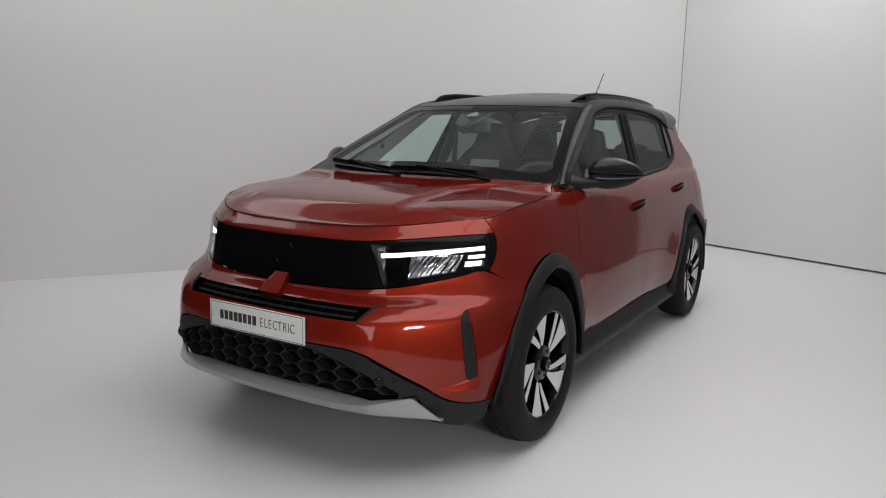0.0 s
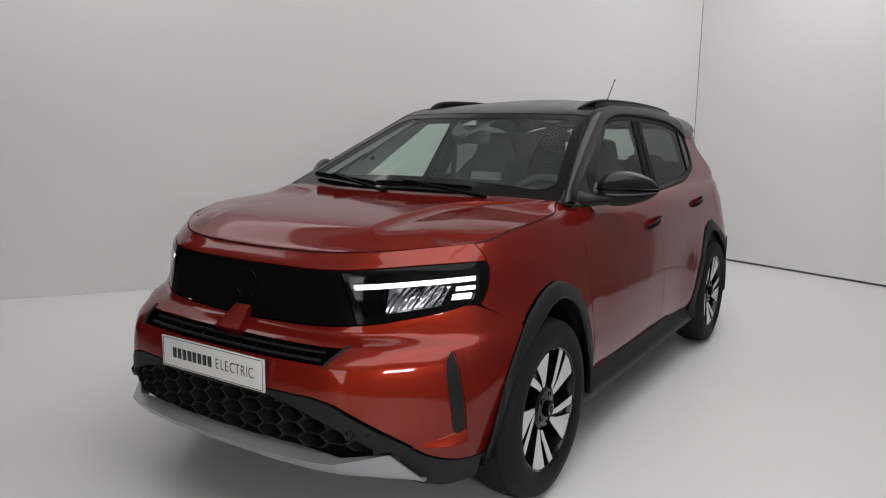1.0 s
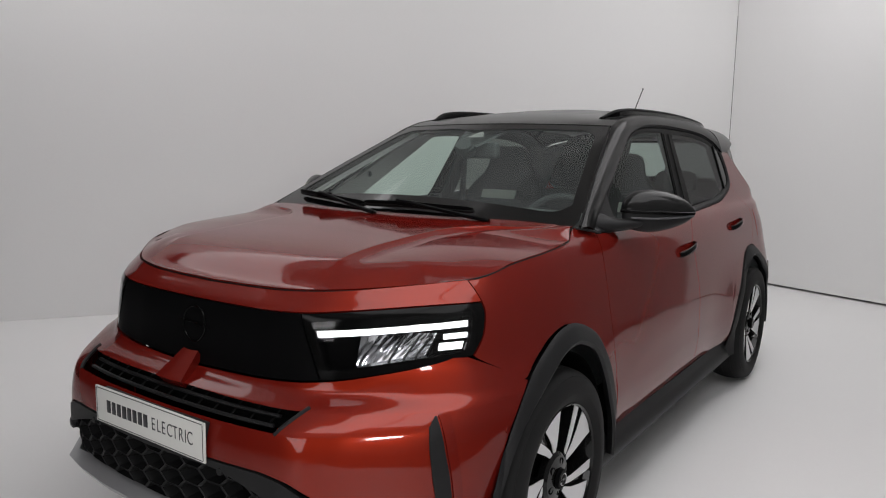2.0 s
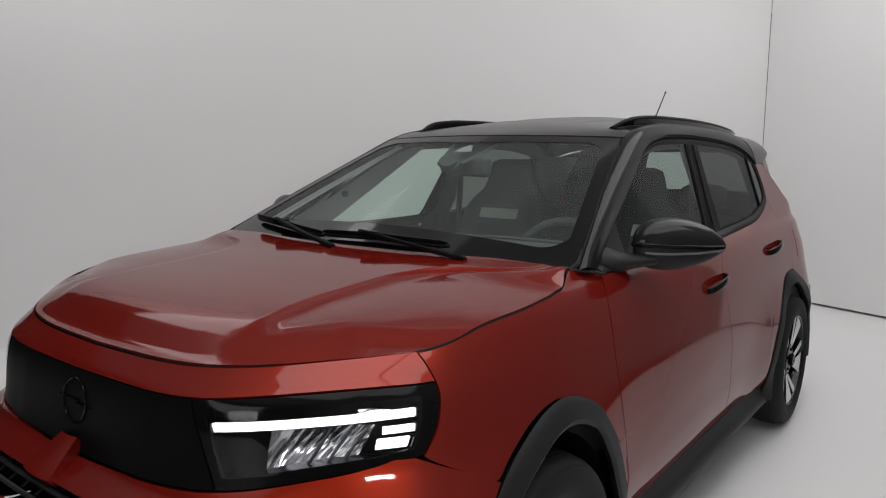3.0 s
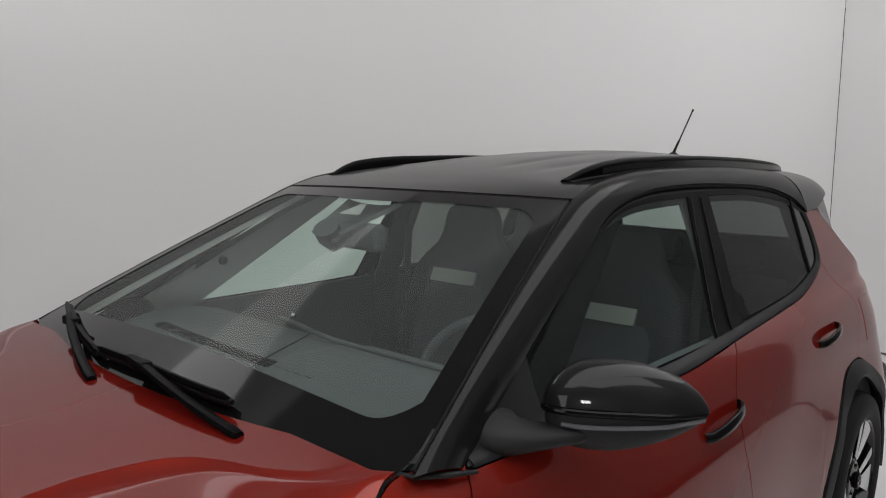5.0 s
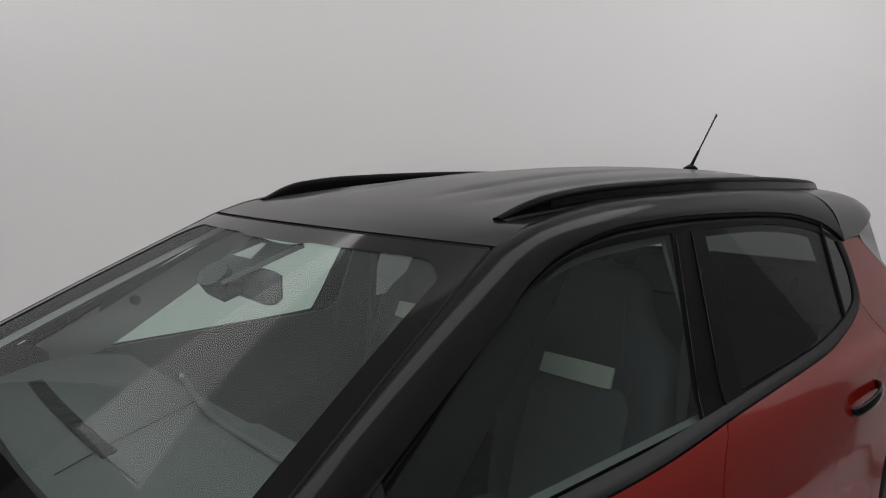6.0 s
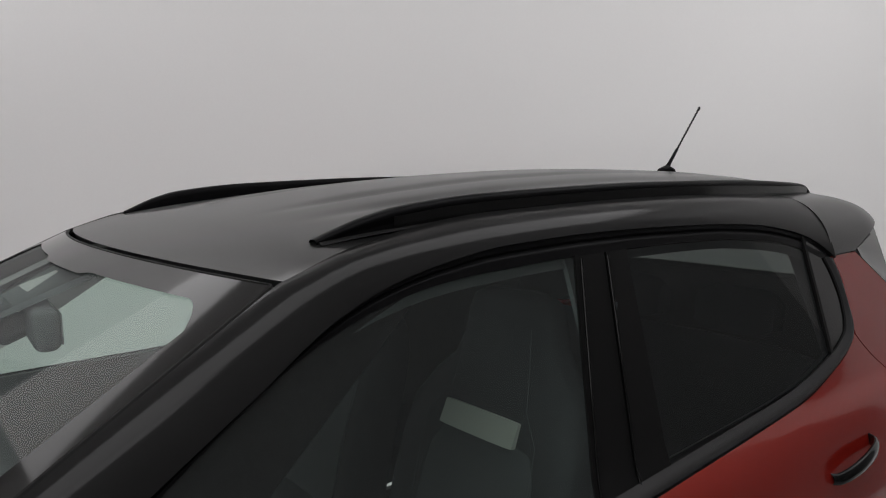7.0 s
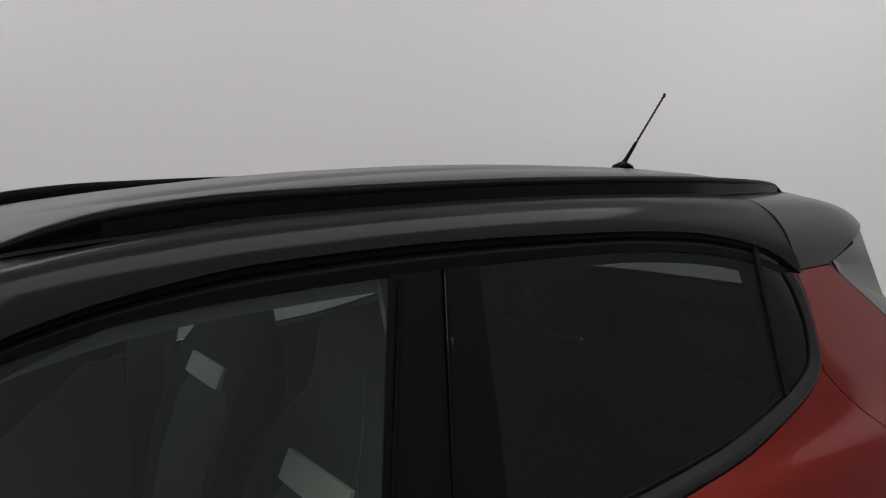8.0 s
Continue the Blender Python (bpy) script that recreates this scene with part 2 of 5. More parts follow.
def box(x0, x1, y0, y1, z0, z1, bevel=0.0, segments=2, turn=None):
    bm = bmesh.new()
    bmesh.ops.create_cube(bm, size=1)
    for v in bm.verts:
        v.co = Vector((lerp(x0, x1, v.co.x + 0.5), lerp(y0, y1, v.co.y + 0.5), lerp(z0, z1, v.co.z + 0.5)))
    if bevel:
        bmesh.ops.bevel(bm, geom=list(bm.edges), offset=bevel, segments=segments, profile=0.5, affect="EDGES")
    if turn:
        bm.transform(turn)
    return bm


def geo_of(bm):
    bm.verts.index_update()
    out = [tuple(v.co) for v in bm.verts], [tuple(v.index for v in f.verts) for f in bm.faces]
    bm.free()
    return out


def spun(profile, sides=64, axis_x=True):
    """A ring spun round the x axis from (x, r) pairs."""
    verts, faces = [], []
    n = len(profile)
    for k in range(sides):
        a = 2 * math.pi * k / sides
        for x, r in profile:
            verts.append((x, r * math.cos(a), r * math.sin(a)))
    for k in range(sides):
        k2 = (k + 1) % sides
        for i in range(n - 1):
            faces.append((k * n + i, k * n + i + 1, k2 * n + i + 1, k2 * n + i))
    return verts, faces


def prism(outline, thick):
    """A flat plate: outline of (y, z) pairs in the plane x = 0, extruded to x = -thick with a small chamfer."""
    n = len(outline)
    cy, cz = sum(p[0] for p in outline) / n, sum(p[1] for p in outline) / n
    rings = [(0.0, 0.985), (-0.0012, 1.0), (-thick, 1.0)]
    verts, faces = [], []
    for x, s in rings:
        verts += [(x, cy + (y - cy) * s, cz + (z - cz) * s) for y, z in outline]
    faces.append(tuple(range(n)))
    for r in range(2):
        for k in range(n):
            k2 = (k + 1) % n
            faces.append((r * n + k, (r + 1) * n + k, (r + 1) * n + k2, r * n + k2))
    return verts, faces

# ---- the studio ----
CORNER, LEFT_END, RIGHT_END = Vector((-0.24, 6.46, 0)), Vector((-6.2, -2.6, 0)), Vector((6.4, 3.55, 0))
LEFT_END = CORNER + (Vector((-4.19, 0.40, 0)) - CORNER).normalized() * 13.0
RIGHT_END = CORNER + (Vector((2.12, 5.48, 0)) - CORNER).normalized() * 11.0
RIGHT_STOP = CORNER + (RIGHT_END - CORNER).normalized() * 2.6
ROOM_HIGH = 4.0


def wall(name, a, b, mat, label, thick=0.12, foot=0.001):
    """An upright wall from a to b, its face on the line and its thickness behind it, with a narrow joint at the floor."""
    along = (b - a).normalized()
    back = Vector((-along.y, along.x, 0))
    mid = Vector((0.5, 2.0, 0))
    if (mid - a).dot(back) > 0:
        back = -back
    bm = bmesh.new()
    bmesh.ops.create_cube(bm, size=1)
    length = (b - a).length
    for v in bm.verts:
        p = a + along * (length * (v.co.x + 0.5)) + back * (thick * (v.co.y + 0.5))
        v.co = Vector((p.x, p.y, lerp(foot, ROOM_HIGH, v.co.z + 0.5)))
    bmesh.ops.recalc_face_normals(bm, faces=list(bm.faces))
    return tagged(part(name, bm, mat), label, "wall", kind="structure")


bm = bmesh.new()
bmesh.ops.create_grid(bm, x_segments=40, y_segments=40, size=13)
floor = tagged(part("floor", bm, FLOOR_MAT), "pale grey smooth painted studio floor with a soft sheen", "floor", kind="structure")
along = (RIGHT_END - CORNER).normalized()
LEFT_STOP = CORNER + (LEFT_END - CORNER).normalized() * 7.65
wall("wall_left", LEFT_STOP, CORNER - along * 0.006, WALL_MAT, "matt white studio backdrop wall behind the car")
wall("wall_right", CORNER, RIGHT_STOP, WALL_MAT, "matt white studio wall meeting the backdrop at a dark joint", foot=0.022)
# this black wall and wall_front are unseen, added to darken the car's reflections
wall("wall_left_front", LEFT_END, LEFT_STOP - (CORNER - LEFT_STOP).normalized() * 0.004, UNSEEN_BLACK, "unseen black wall added beyond the white backdrop to darken reflections")
SIDE_FOOT = Vector((4.7, -7.2, 0))
wall("wall_front", LEFT_END, SIDE_FOOT, UNSEEN_BLACK, "unseen black wall added behind the way in to darken reflections")
# added wall out of view, its grey set for what the flank reflects
wall("wall_side", RIGHT_STOP, SIDE_FOOT, UNSEEN_GREY, "unseen grey wall added along the open side of the set, toned for reflections")
# unseen dark sheet added on the floor's open side to darken the doors' reflections
bm = bmesh.new()
bm.faces.new([bm.verts.new((x, y, 0.004)) for x, y in ((2.24, 5.0), (2.30, -7.0), (4.55, -7.0), (2.26, 5.0))])
bmesh.ops.recalc_face_normals(bm, faces=list(bm.faces))
tagged(part("dark_floor_sheet", bm, UNSEEN_BLACK), "unseen dark sheet added beside the white studio floor to darken reflections", "carpet", kind="structure")
tagged(part("ceiling", box(-13, 13, -13, 13, ROOM_HIGH, ROOM_HIGH + 0.12), WALL_MAT), "plain matt white studio ceiling", "ceiling", kind="structure")

# ---- the car: body surfaces ----
# x to the car's left, y towards its tail, the front axle at y = 0.
car = tagged(new("car"), "metallic red compact suv with black roof parked on the studio floor", "car")
WIDE = knots([0.15, 0.22, 0.28, 0.34, 0.42, 0.50, 0.60, 0.72, 0.82, 0.92, 0.97, 1.02, 1.06, 1.10, 1.2, 1.3, 1.4, 1.5, 1.6],
             [0.78, 0.80, 0.825, 0.848, 0.868, 0.875, 0.874, 0.868, 0.859, 0.843, 0.831, 0.814, 0.791, 0.750, 0.706, 0.666, 0.626, 0.586, 0.546])
NOSE = knots([0.15, 0.24, 0.33, 0.45, 0.55, 0.60, 0.645, 0.69, 0.728, 0.77, 0.92, 0.965, 1.06], [-0.74, -0.79, -0.80, -0.81, -0.807, -0.80, -0.785, -0.728, -0.656, -0.648, -0.630, -0.580, -0.47])
TAIL = knots([0.2, 0.4, 0.65, 0.95, 1.07, 1.2, 1.375, 1.5], [3.42, 3.50, 3.55, 3.52, 3.47, 3.38, 3.24, 3.16])
YC = 0.15
CREASE = knots([0.4, 0.6, 0.8, 1.2, 1.45, 1.7, 2.2], [0.47, 0.537, 0.586, 0.633, 0.685, 0.69, 0.66])


def plan_curve(points):
    """A dense smooth curve through a few plan points, from the nose's middle to the flank."""
    p = [points[0], *points, points[-1]]
    p[0] = (-points[1][0], points[1][1])
    out = []
    for i in range(1, len(p) - 2):
        a, b, c, d = (np.array(q, float) for q in p[i - 1 : i + 3])
        for t in np.linspace(0, 1, 40, endpoint=False):
            out.append(0.5 * (2 * b + (c - a) * t + (2 * a - 5 * b + 4 * c - d) * t * t + (3 * b - a - 3 * c + d) * t**3))
    out.append(np.array(points[-1], float))
    out = np.array(out)
    return np.maximum.accumulate(out[:, 0]), np.minimum.accumulate(out[:, 1])


PLAN_HIGH = plan_curve([(0, 1), (0.25, 0.998), (0.355, 0.992), (0.50, 0.967), (0.62, 0.90), (0.74, 0.80), (0.835, 0.708), (0.925, 0.59), (0.967, 0.42), (0.992, 0.20), (1, 0)])
PLAN_LOW = plan_curve([(0, 1), (0.3, 0.99), (0.55, 0.955), (0.66, 0.90), (0.75, 0.828), (0.87, 0.71), (0.94, 0.60), (0.975, 0.45), (0.994, 0.22), (1, 0)])


def shelf_share(c, z):
    """0 under the shelf between bumper and lamps, 1 above it; the shelf climbs towards the corners."""
    s = ease((abs(c) - 0.55) / 0.3)
    return ease((z - lerp(0.655, 0.69, s)) / lerp(0.07, 0.115, s))


def reach(c, z):
    """Share of the nose's length at a share c of the half width."""
    k = shelf_share(c, z)
    c = abs(c)
    return lerp(float(np.interp(c, *PLAN_LOW)), float(np.interp(c, *PLAN_HIGH)), k)


def width_share(r, z):
    low = float(np.interp(r, PLAN_LOW[1][::-1], PLAN_LOW[0][::-1]))
    high = float(np.interp(r, PLAN_HIGH[1][::-1], PLAN_HIGH[0][::-1]))
    c = 0.5 * (low + high)
    for _ in range(4):
        c = lerp(low, high, shelf_share(c, z))
    return c


def half_width(y, z):
    w = WIDE(z) + 0.008 * ease((y - 1.75) / 0.9) * ease((z - 1.0) / 0.12)
    low = 1 - ease((z - 0.62) / 0.24)
    # tucked-in lower door under a rising crease
    w -= 0.035 * max(CREASE(y) - z, 0.0) * ease((y - 0.45) / 0.25) * (1 - ease((y - 1.72) / 0.5))
    for hub, out, wide in ((0.0, 0.014, 0.47), (2.67, 0.026, 0.60)):
        w += out * low * math.exp(-(((y - hub) / wide) ** 4))
    return w


def side(y, z):
    """A point of the body's left flank."""
    w = half_width(y, z)
    if y < YC:
        w *= width_share(min((YC - y) / (YC - NOSE(z)), 1.0), z)
    yr = TAIL(z)
    yb = yr - lerp(0.72, 0.36, ease((z - 1.0) / 0.2))
    if y > yb:
        r = min((y - yb) / (yr - yb), 1.0)
        w *= max(1 - r**2.6, 0.0) ** (1 / 2.6)
    return (w, y, z)


def front(c, z):
    """A point of the nose: c is the share of the half width, with its sign."""
    y = YC - (YC - NOSE(z)) * reach(c, z)
    return (c * half_width(y, z), y, z)


def share_at(y, z):
    return width_share(min((YC - y) / (YC - NOSE(z)), 1.0), z)


# edges of the nose panels by half width x
HOOD_Z = knots([0, 0.15, 0.3, 0.42, 0.52, 0.62, 0.70, 0.78, 0.82], [0.966, 0.968, 0.972, 0.979, 0.986, 0.996, 1.004, 1.012, 1.016])
GRILLE_TOP = knots([0, 0.30, 0.42, 0.52, 0.62, 0.70, 0.82], [0.918, 0.922, 0.928, 0.936, 0.944, 0.950, 0.956])
GRILLE_LOW = knots([0, 0.15, 0.30, 0.42, 0.52, 0.62, 0.70, 0.78, 0.82], [0.726, 0.731, 0.737, 0.746, 0.757, 0.775, 0.791, 0.810, 0.822])
TRIM_TOP = knots([0, 0.25, 0.40, 0.484, 0.564, 0.669, 0.732, 0.778, 0.82, 0.88], [0.545, 0.548, 0.547, 0.534, 0.485, 0.403, 0.345, 0.318, 0.303, 0.30])
TRIM_LOW = knots([0, 0.60, 0.656, 0.711, 0.76, 0.80, 0.88], [0.36, 0.36, 0.37, 0.256, 0.225, 0.208, 0.20])
# shut lines of the flank: y by z
SEAM_A = knots([0.30, 0.5, 0.62, 0.75, 0.87, 0.93, 0.98, 1.03, 1.08, 1.1], [0.53, 0.50, 0.47, 0.447, 0.434, 0.435, 0.440, 0.455, 0.484, 0.50])
SEAM_B = knots([0.30, 0.39, 0.53, 0.70, 0.86, 0.95, 1.02, 1.09, 1.1], [1.572, 1.568, 1.55, 1.535, 1.492, 1.482, 1.525, 1.635, 1.65])
SEAM_C = knots([0.30, 0.80, 0.9, 1.0, 1.05, 1.10, 1.15, 1.2], [2.62, 2.62, 2.68, 2.745, 2.73, 2.688, 2.636, 2.594])


def rearward(y):
    """Features behind the middle pillar stand a little further forward."""
    return y - 0.055 * ease((y - 1.75) / 0.9)


BELT = knots([rearward(y) for y in (0.4, 0.8, 1.25, 1.7, 2.06, 2.277, 2.509, 2.598, 2.645, 2.668, 2.675)], [1.082, 1.07, 1.068, 1.082, 1.094, 1.105, 1.142, 1.167, 1.191, 1.221, 1.25])
WING_LEAD = knots([0.70, 0.80, 0.822, 0.88, 0.950, 0.98, 1.03], [-0.350, -0.345, -0.330, -0.296, -0.282, -0.284, -0.288])
HOOD_SIDE = knots([-0.34, -0.30, -0.23, -0.10, 0.08, 0.20, 0.25, 0.28, 0.305, 0.33, 0.36, 0.42, 0.5], [1.005, 1.009, 1.020, 1.043, 1.057, 1.067, 1.072, 1.081, 1.092, 1.104, 1.108, 1.101, 1.090])
SILL_TOP = 0.350
# wheel arch edge: radius by angle in degrees from the rear, anticlockwise seen from the left
ARCH_R = knots([-20, 4, 24, 45, 61, 80, 91, 105, 122, 141, 151, 166, 184, 200], [0.46, 0.461, 0.45, 0.465, 0.488, 0.492, 0.479, 0.447, 0.423, 0.406, 0.397, 0.385, 0.381, 0.381])
REAR_R = knots([-20, 60, 76, 97, 110, 128, 149, 173, 200], [0.43, 0.44, 0.455, 0.497, 0.512, 0.50, 0.496, 0.515, 0.52])
HUB_Y = {0.0: 0.05, 2.67: 2.67}
HUB_Z = 0.345


def arch_point(hub, deg, grow=0.0):
    r = (ARCH_R if hub < 1 else REAR_R)(deg) + grow
    return HUB_Y[hub] + r * math.cos(radians(deg)), HUB_Z + r * math.sin(radians(deg))


ARCH_TABLE = {hub: sorted(arch_point(hub, d) for d in range(-12, 193, 3)) for hub in (0.0, 2.67)}


def arch_top(y):
    """Height of the wheel arch's edge over y, or nothing."""
    for hub, table in ARCH_TABLE.items():
        if table[0][0] < y < table[-1][0]:
            return float(np.interp(y, [p[0] for p in table], [p[1] for p in table]))
    return 0.0


def arch_front(z):
    """y of the front wheel arch's leading edge at a height."""
    pts = sorted((q[1], q[0]) for q in (arch_point(0.0, d) for d in range(80, 190, 3)))
    return float(np.interp(z, [p[0] for p in pts], [p[1] for p in pts]))


GAP = 0.0022


def both(name, geo, mat, parent=None, label="", angle=32):
    """The left part and its mirror image on the right."""
    parent = parent or car
    return part(name, geo, mat, parent, label, angle), part(name, mirrored(geo), mat, parent, label, angle)


# ---- nose ----
def nose_strip(u, v):
    x = 0.79 * abs(u)
    z = lerp(GRILLE_TOP(x) + GAP, HOOD_Z(x) - 0.003, v)
    c = u * share_at(WING_LEAD(z) - 0.002, z)
    return front(c, z)


part("nose_panel", patch(nose_strip, steps(-1, 1, 72), steps(0, 1, 8)), PAINT, car, "red painted strip under the bonnet edge")


def bumper(u, v):
    """Red bumper skin from the trim up to grille and lamps, out to the wheel arch and the wing."""
    x = 0.83 * abs(u)
    top = GRILLE_LOW(min(x, 0.80)) - GAP
    low = TRIM_TOP(x) + GAP
    marks = [low, lerp(low, min(0.646, top), 0.5), 0.646, 0.668, 0.694, top] if low < 0.6 else [low]
    k = v * 5
    i = min(int(k), 4)
    if low < 0.64:
        z = lerp(marks[i], marks[i + 1], k - i)
    seam = -0.350 + 0.222 * min(max((0.815 - z) / 0.11, 0.0), 1.0)
    y_end = min(arch_front(z), seam) - GAP if z > 0.70 else arch_front(z) - 0.002
    return front(u * share_at(y_end, z), z)


part("front_bumper", patch(bumper, steps(-1, 1, 240), steps(0, 1, 75), skip=lambda p: 0.648 < p[2] < 0.693 and abs(p[0]) < 0.452 + (p[2] - 0.648) * 0.7), PAINT, car, "red painted front bumper skin")


def slot_fn(u, v):
    x, y, z = front(u * 0.56, lerp(0.640, 0.700, v))
    return (x, y + 0.060, z)


# near-black sheet behind the slot, the hollow's shade put into its colour
slot = part("air_intake", patch(slot_fn, steps(-1, 1, 50), steps(0, 1, 6), skirt=0), SHADE_AND_BLACK, car)
for z, out in ((0.6715, 0.010), (0.653, 0.006), (0.688, 0.016)):
    line = [front(c, z) for c in steps(-0.488, 0.488, 44)]
    part("slat", tube([(x, y + 0.02 + out, z) for x, y, z in line], 0.0075, 6, squash=0.7), PLASTIC, slot)
for sign in (1, -1):
    end = [front(sign * (0.456 + (z - 0.648) * 0.7) / 0.868, z) for z in steps(0.643, 0.698, 6)]
    part("intake_end", tube([(x, y + 0.003, z) for x, y, z in end], 0.0065, 8), PLASTIC, slot)
for c in steps(-0.46, 0.46, 12):
    lo, hi = front(c, 0.650), front(c, 0.692)
    part("rib", tube([(lo[0], lo[1] + 0.040, lo[2]), (hi[0], hi[1] + 0.046, hi[2])], 0.003, 6), RUBBER_SEAL, slot)


def grille(u, v):
    """Closed dark panel between the lamps."""
    edge = lerp(0.474, 0.418, v) - 0.002
    x = edge * abs(u)
    z = lerp(GRILLE_LOW(x) + GAP, GRILLE_TOP(x) - GAP, v)
    px, py, pz = front(u * edge / 0.868, z)
    return (px, py + 0.004, pz)


grille_panel = part("grille_panel", patch(grille, steps(-1, 1, 60), steps(0, 1, 14)), SATIN, car, "satin black closed grille panel")
ring = []
for k in range(48):
    a = 2 * math.pi * k / 48
    x, z = 0.052 * math.cos(a) - 0.008, 0.842 + 0.052 * math.sin(a)
    px, py, pz = front(x / 0.868, z)
    ring.append((px, py + 0.003, pz))
part("badge_ring", tube(ring, 0.0035, 8, closed=True), PIANO, grille_panel, "gloss black round badge ring")
bolt = []
for x, z, r in ((-0.085, 0.846, 0.001), (-0.03, 0.847, 0.004), (0.012, 0.846, 0.006), (0.0, 0.839, 0.006), (0.02, 0.838, 0.004), (0.07, 0.838, 0.001)):
    px, py, pz = front(x / 0.868, z)
    bolt.append((px, py + 0.003, pz))
part("badge_bar", tube(bolt, [0.001, 0.003, 0.004, 0.004, 0.003, 0.001], 6), PIANO, grille_panel)


def wedge(u, v):
    half = lerp(0.060, 0.034, v)
    return (-0.004 + half * u, lerp(-0.742, -0.662, v) + 0.006 * u * u, lerp(0.699, 0.768, v))


part("nose_wedge", patch(wedge, steps(-1, 1, 6), steps(0, 1, 6), skirt=0.03, centre=(0, 0, 0.5)), PAINT, car, "small red wedge under the badge")


# ---- head lamps ----
def lamp_at(u, v, deep=0.0):
    inner = lerp(0.476, 0.420, v) + 0.003
    x = lerp(inner, 0.80, u)
    z = lerp(GRILLE_LOW(x) + GAP, GRILLE_TOP(x) - GAP, v)
    c_in, c_out = inner / 0.868, share_at(WING_LEAD(z) - 0.004, z)
    # more columns towards the corner
    px, py, pz = front(lerp(c_in, c_out, u ** 0.9), z)
    return (px - deep * 0.55, py + deep * 0.83, pz)


def lamp_v(u, z):
    x = lerp(0.45, 0.80, u)
    return (z - GRILLE_LOW(x)) / (GRILLE_TOP(x) - GRILLE_LOW(x))


for sign in (1, -1):
    flip = (lambda g: g) if sign > 0 else mirrored
    lamp = part("headlamp", flip(patch(lambda u, v: lamp_at(u, v, 0.078), steps(0, 1, 24), steps(0, 1, 10), skirt=0)), SHADE_AND_BLACK, car, "lit headlamp with a white light bar")

    frame_geo = []
    for u0, u1, v0, v1 in ((0, 1, 0.80, 1), (0, 1, 0, 0.15), (0, 0.055, 0.15, 0.80), (0.93, 1, 0.15, 0.80)):
        frame_geo.append(patch(lambda u, v, a=u0, b=u1, c=v0, d=v1: lamp_at(lerp(a, b, u), lerp(c, d, v), 0.002), steps(0, 1, 26 if u1 - u0 > 0.5 else 4), steps(0, 1, 3 if u1 - u0 > 0.5 else 12), skirt=0.05))
    part("lamp_bezel", flip(join(*frame_geo)), PIANO, lamp)
    pane = part("lens", flip(patch(lambda u, v: lamp_at(lerp(0.04, 0.95, u), lerp(0.13, 0.88, v), 0.0), steps(0, 1, 24), steps(0, 1, 8), skirt=0)), LENS, lamp, "clear lamp lens")
    pane.visible_shadow = False

    def light_bar(u, v, u0, u1, z0, z1, high):
        uu = lerp(u0, u1, u)
        z = lerp(z0, z1, u) + (v - 0.5) * high
        return lamp_at(uu, lamp_v(uu, z), 0.011)

    for u0, u1, z0, z1, high, n in ((0.022, 0.925, 0.873, 0.902, 0.0165, 24), (0.79, 0.925, 0.867, 0.871, 0.0135, 5), (0.77, 0.912, 0.839, 0.843, 0.019, 5)):
        part("light_bar", flip(patch(lambda u, v, a=u0, b=u1, c=z0, d=z1, h=high: light_bar(u, v, a, b, c, d, h), steps(0, 1, n), steps(0, 1, 2), skirt=0.012)), LAMP_WHITE, lamp, "white lit daytime light bar")
    # reflector bowl with facets under the bar
    def bowl(u, v):
        uu = lerp(0.30, 0.745, u)
        low, high = 0.768 + 0.045 * uu, 0.872
        z = lerp(low, high, v)
        x, y, zz = lamp_at(uu - 0.07 * (1 - v), lamp_v(uu, z), 0.036)
        d = 0.028 * math.sin(math.pi * min(max(u, 0), 1)) * (0.4 + 0.6 * math.sin(math.pi * v))
        ridge = 0.0022 * abs(math.sin(math.pi * (u * 9 - 2.2 * v))) + 0.0012 * math.sin(2 * math.pi * (u * 3 + 1.1 * v))
        return (x - 0.5 * d, y + 0.85 * d + ridge, zz)

    part("reflector", flip(patch(bowl, steps(0, 1, 120), steps(0, 1, 16), skirt=0.004)), REFLECTOR, lamp, "faceted chrome reflector", angle=40)
    for uu in (0.53, 0.62, 0.69):
        lo, hi = lamp_at(uu - 0.08, lamp_v(uu, 0.80), 0.028), lamp_at(uu + 0.03, lamp_v(uu, 0.868), 0.028)
        part("lamp_rib", flip(tube([lo, hi], 0.0035, 6)), ALLOY_BLACK, lamp)

    def upper_strip(u, v):
        uu = lerp(0.30, 0.90, u)
        x, y, z = lamp_at(uu, lamp_v(uu, lerp(0.905, 0.922, v) + 0.016 * u), 0.045)
        return (x, y, z)

    part("upper_reflector", flip(patch(upper_strip, steps(0, 1, 20), steps(0, 1, 3), skirt=0.003)), ALLOY_BLACK, lamp)


# ---- lower nose: trim, mesh, skid ----
def mesh_top(x):
    return TRIM_TOP(abs(x)) - 0.020 - 0.045 * ease((abs(x) - 0.25) / 0.25)


def trim_wing(u, v):
    """Black grained trim beside the mesh opening, out to the wheel arch."""
    x = lerp(0.615, 0.83, u)
    z = lerp(TRIM_LOW(x), TRIM_TOP(x) - GAP, v)
    px, py, pz = front(lerp(0.615 / 0.872, share_at(arch_front(z) + 0.002, z), u), z)
    return (px, py - 0.004, pz)


def trim_strip(u, v):
    """Black trim over the mesh opening."""
    x = 0.615 * abs(u)
    z = lerp(max(mesh_top(x), TRIM_LOW(x)), TRIM_TOP(x) - GAP, v)
    px, py, pz = front(u * 0.615 / 0.872, z)
    return (px, py - 0.004, pz)


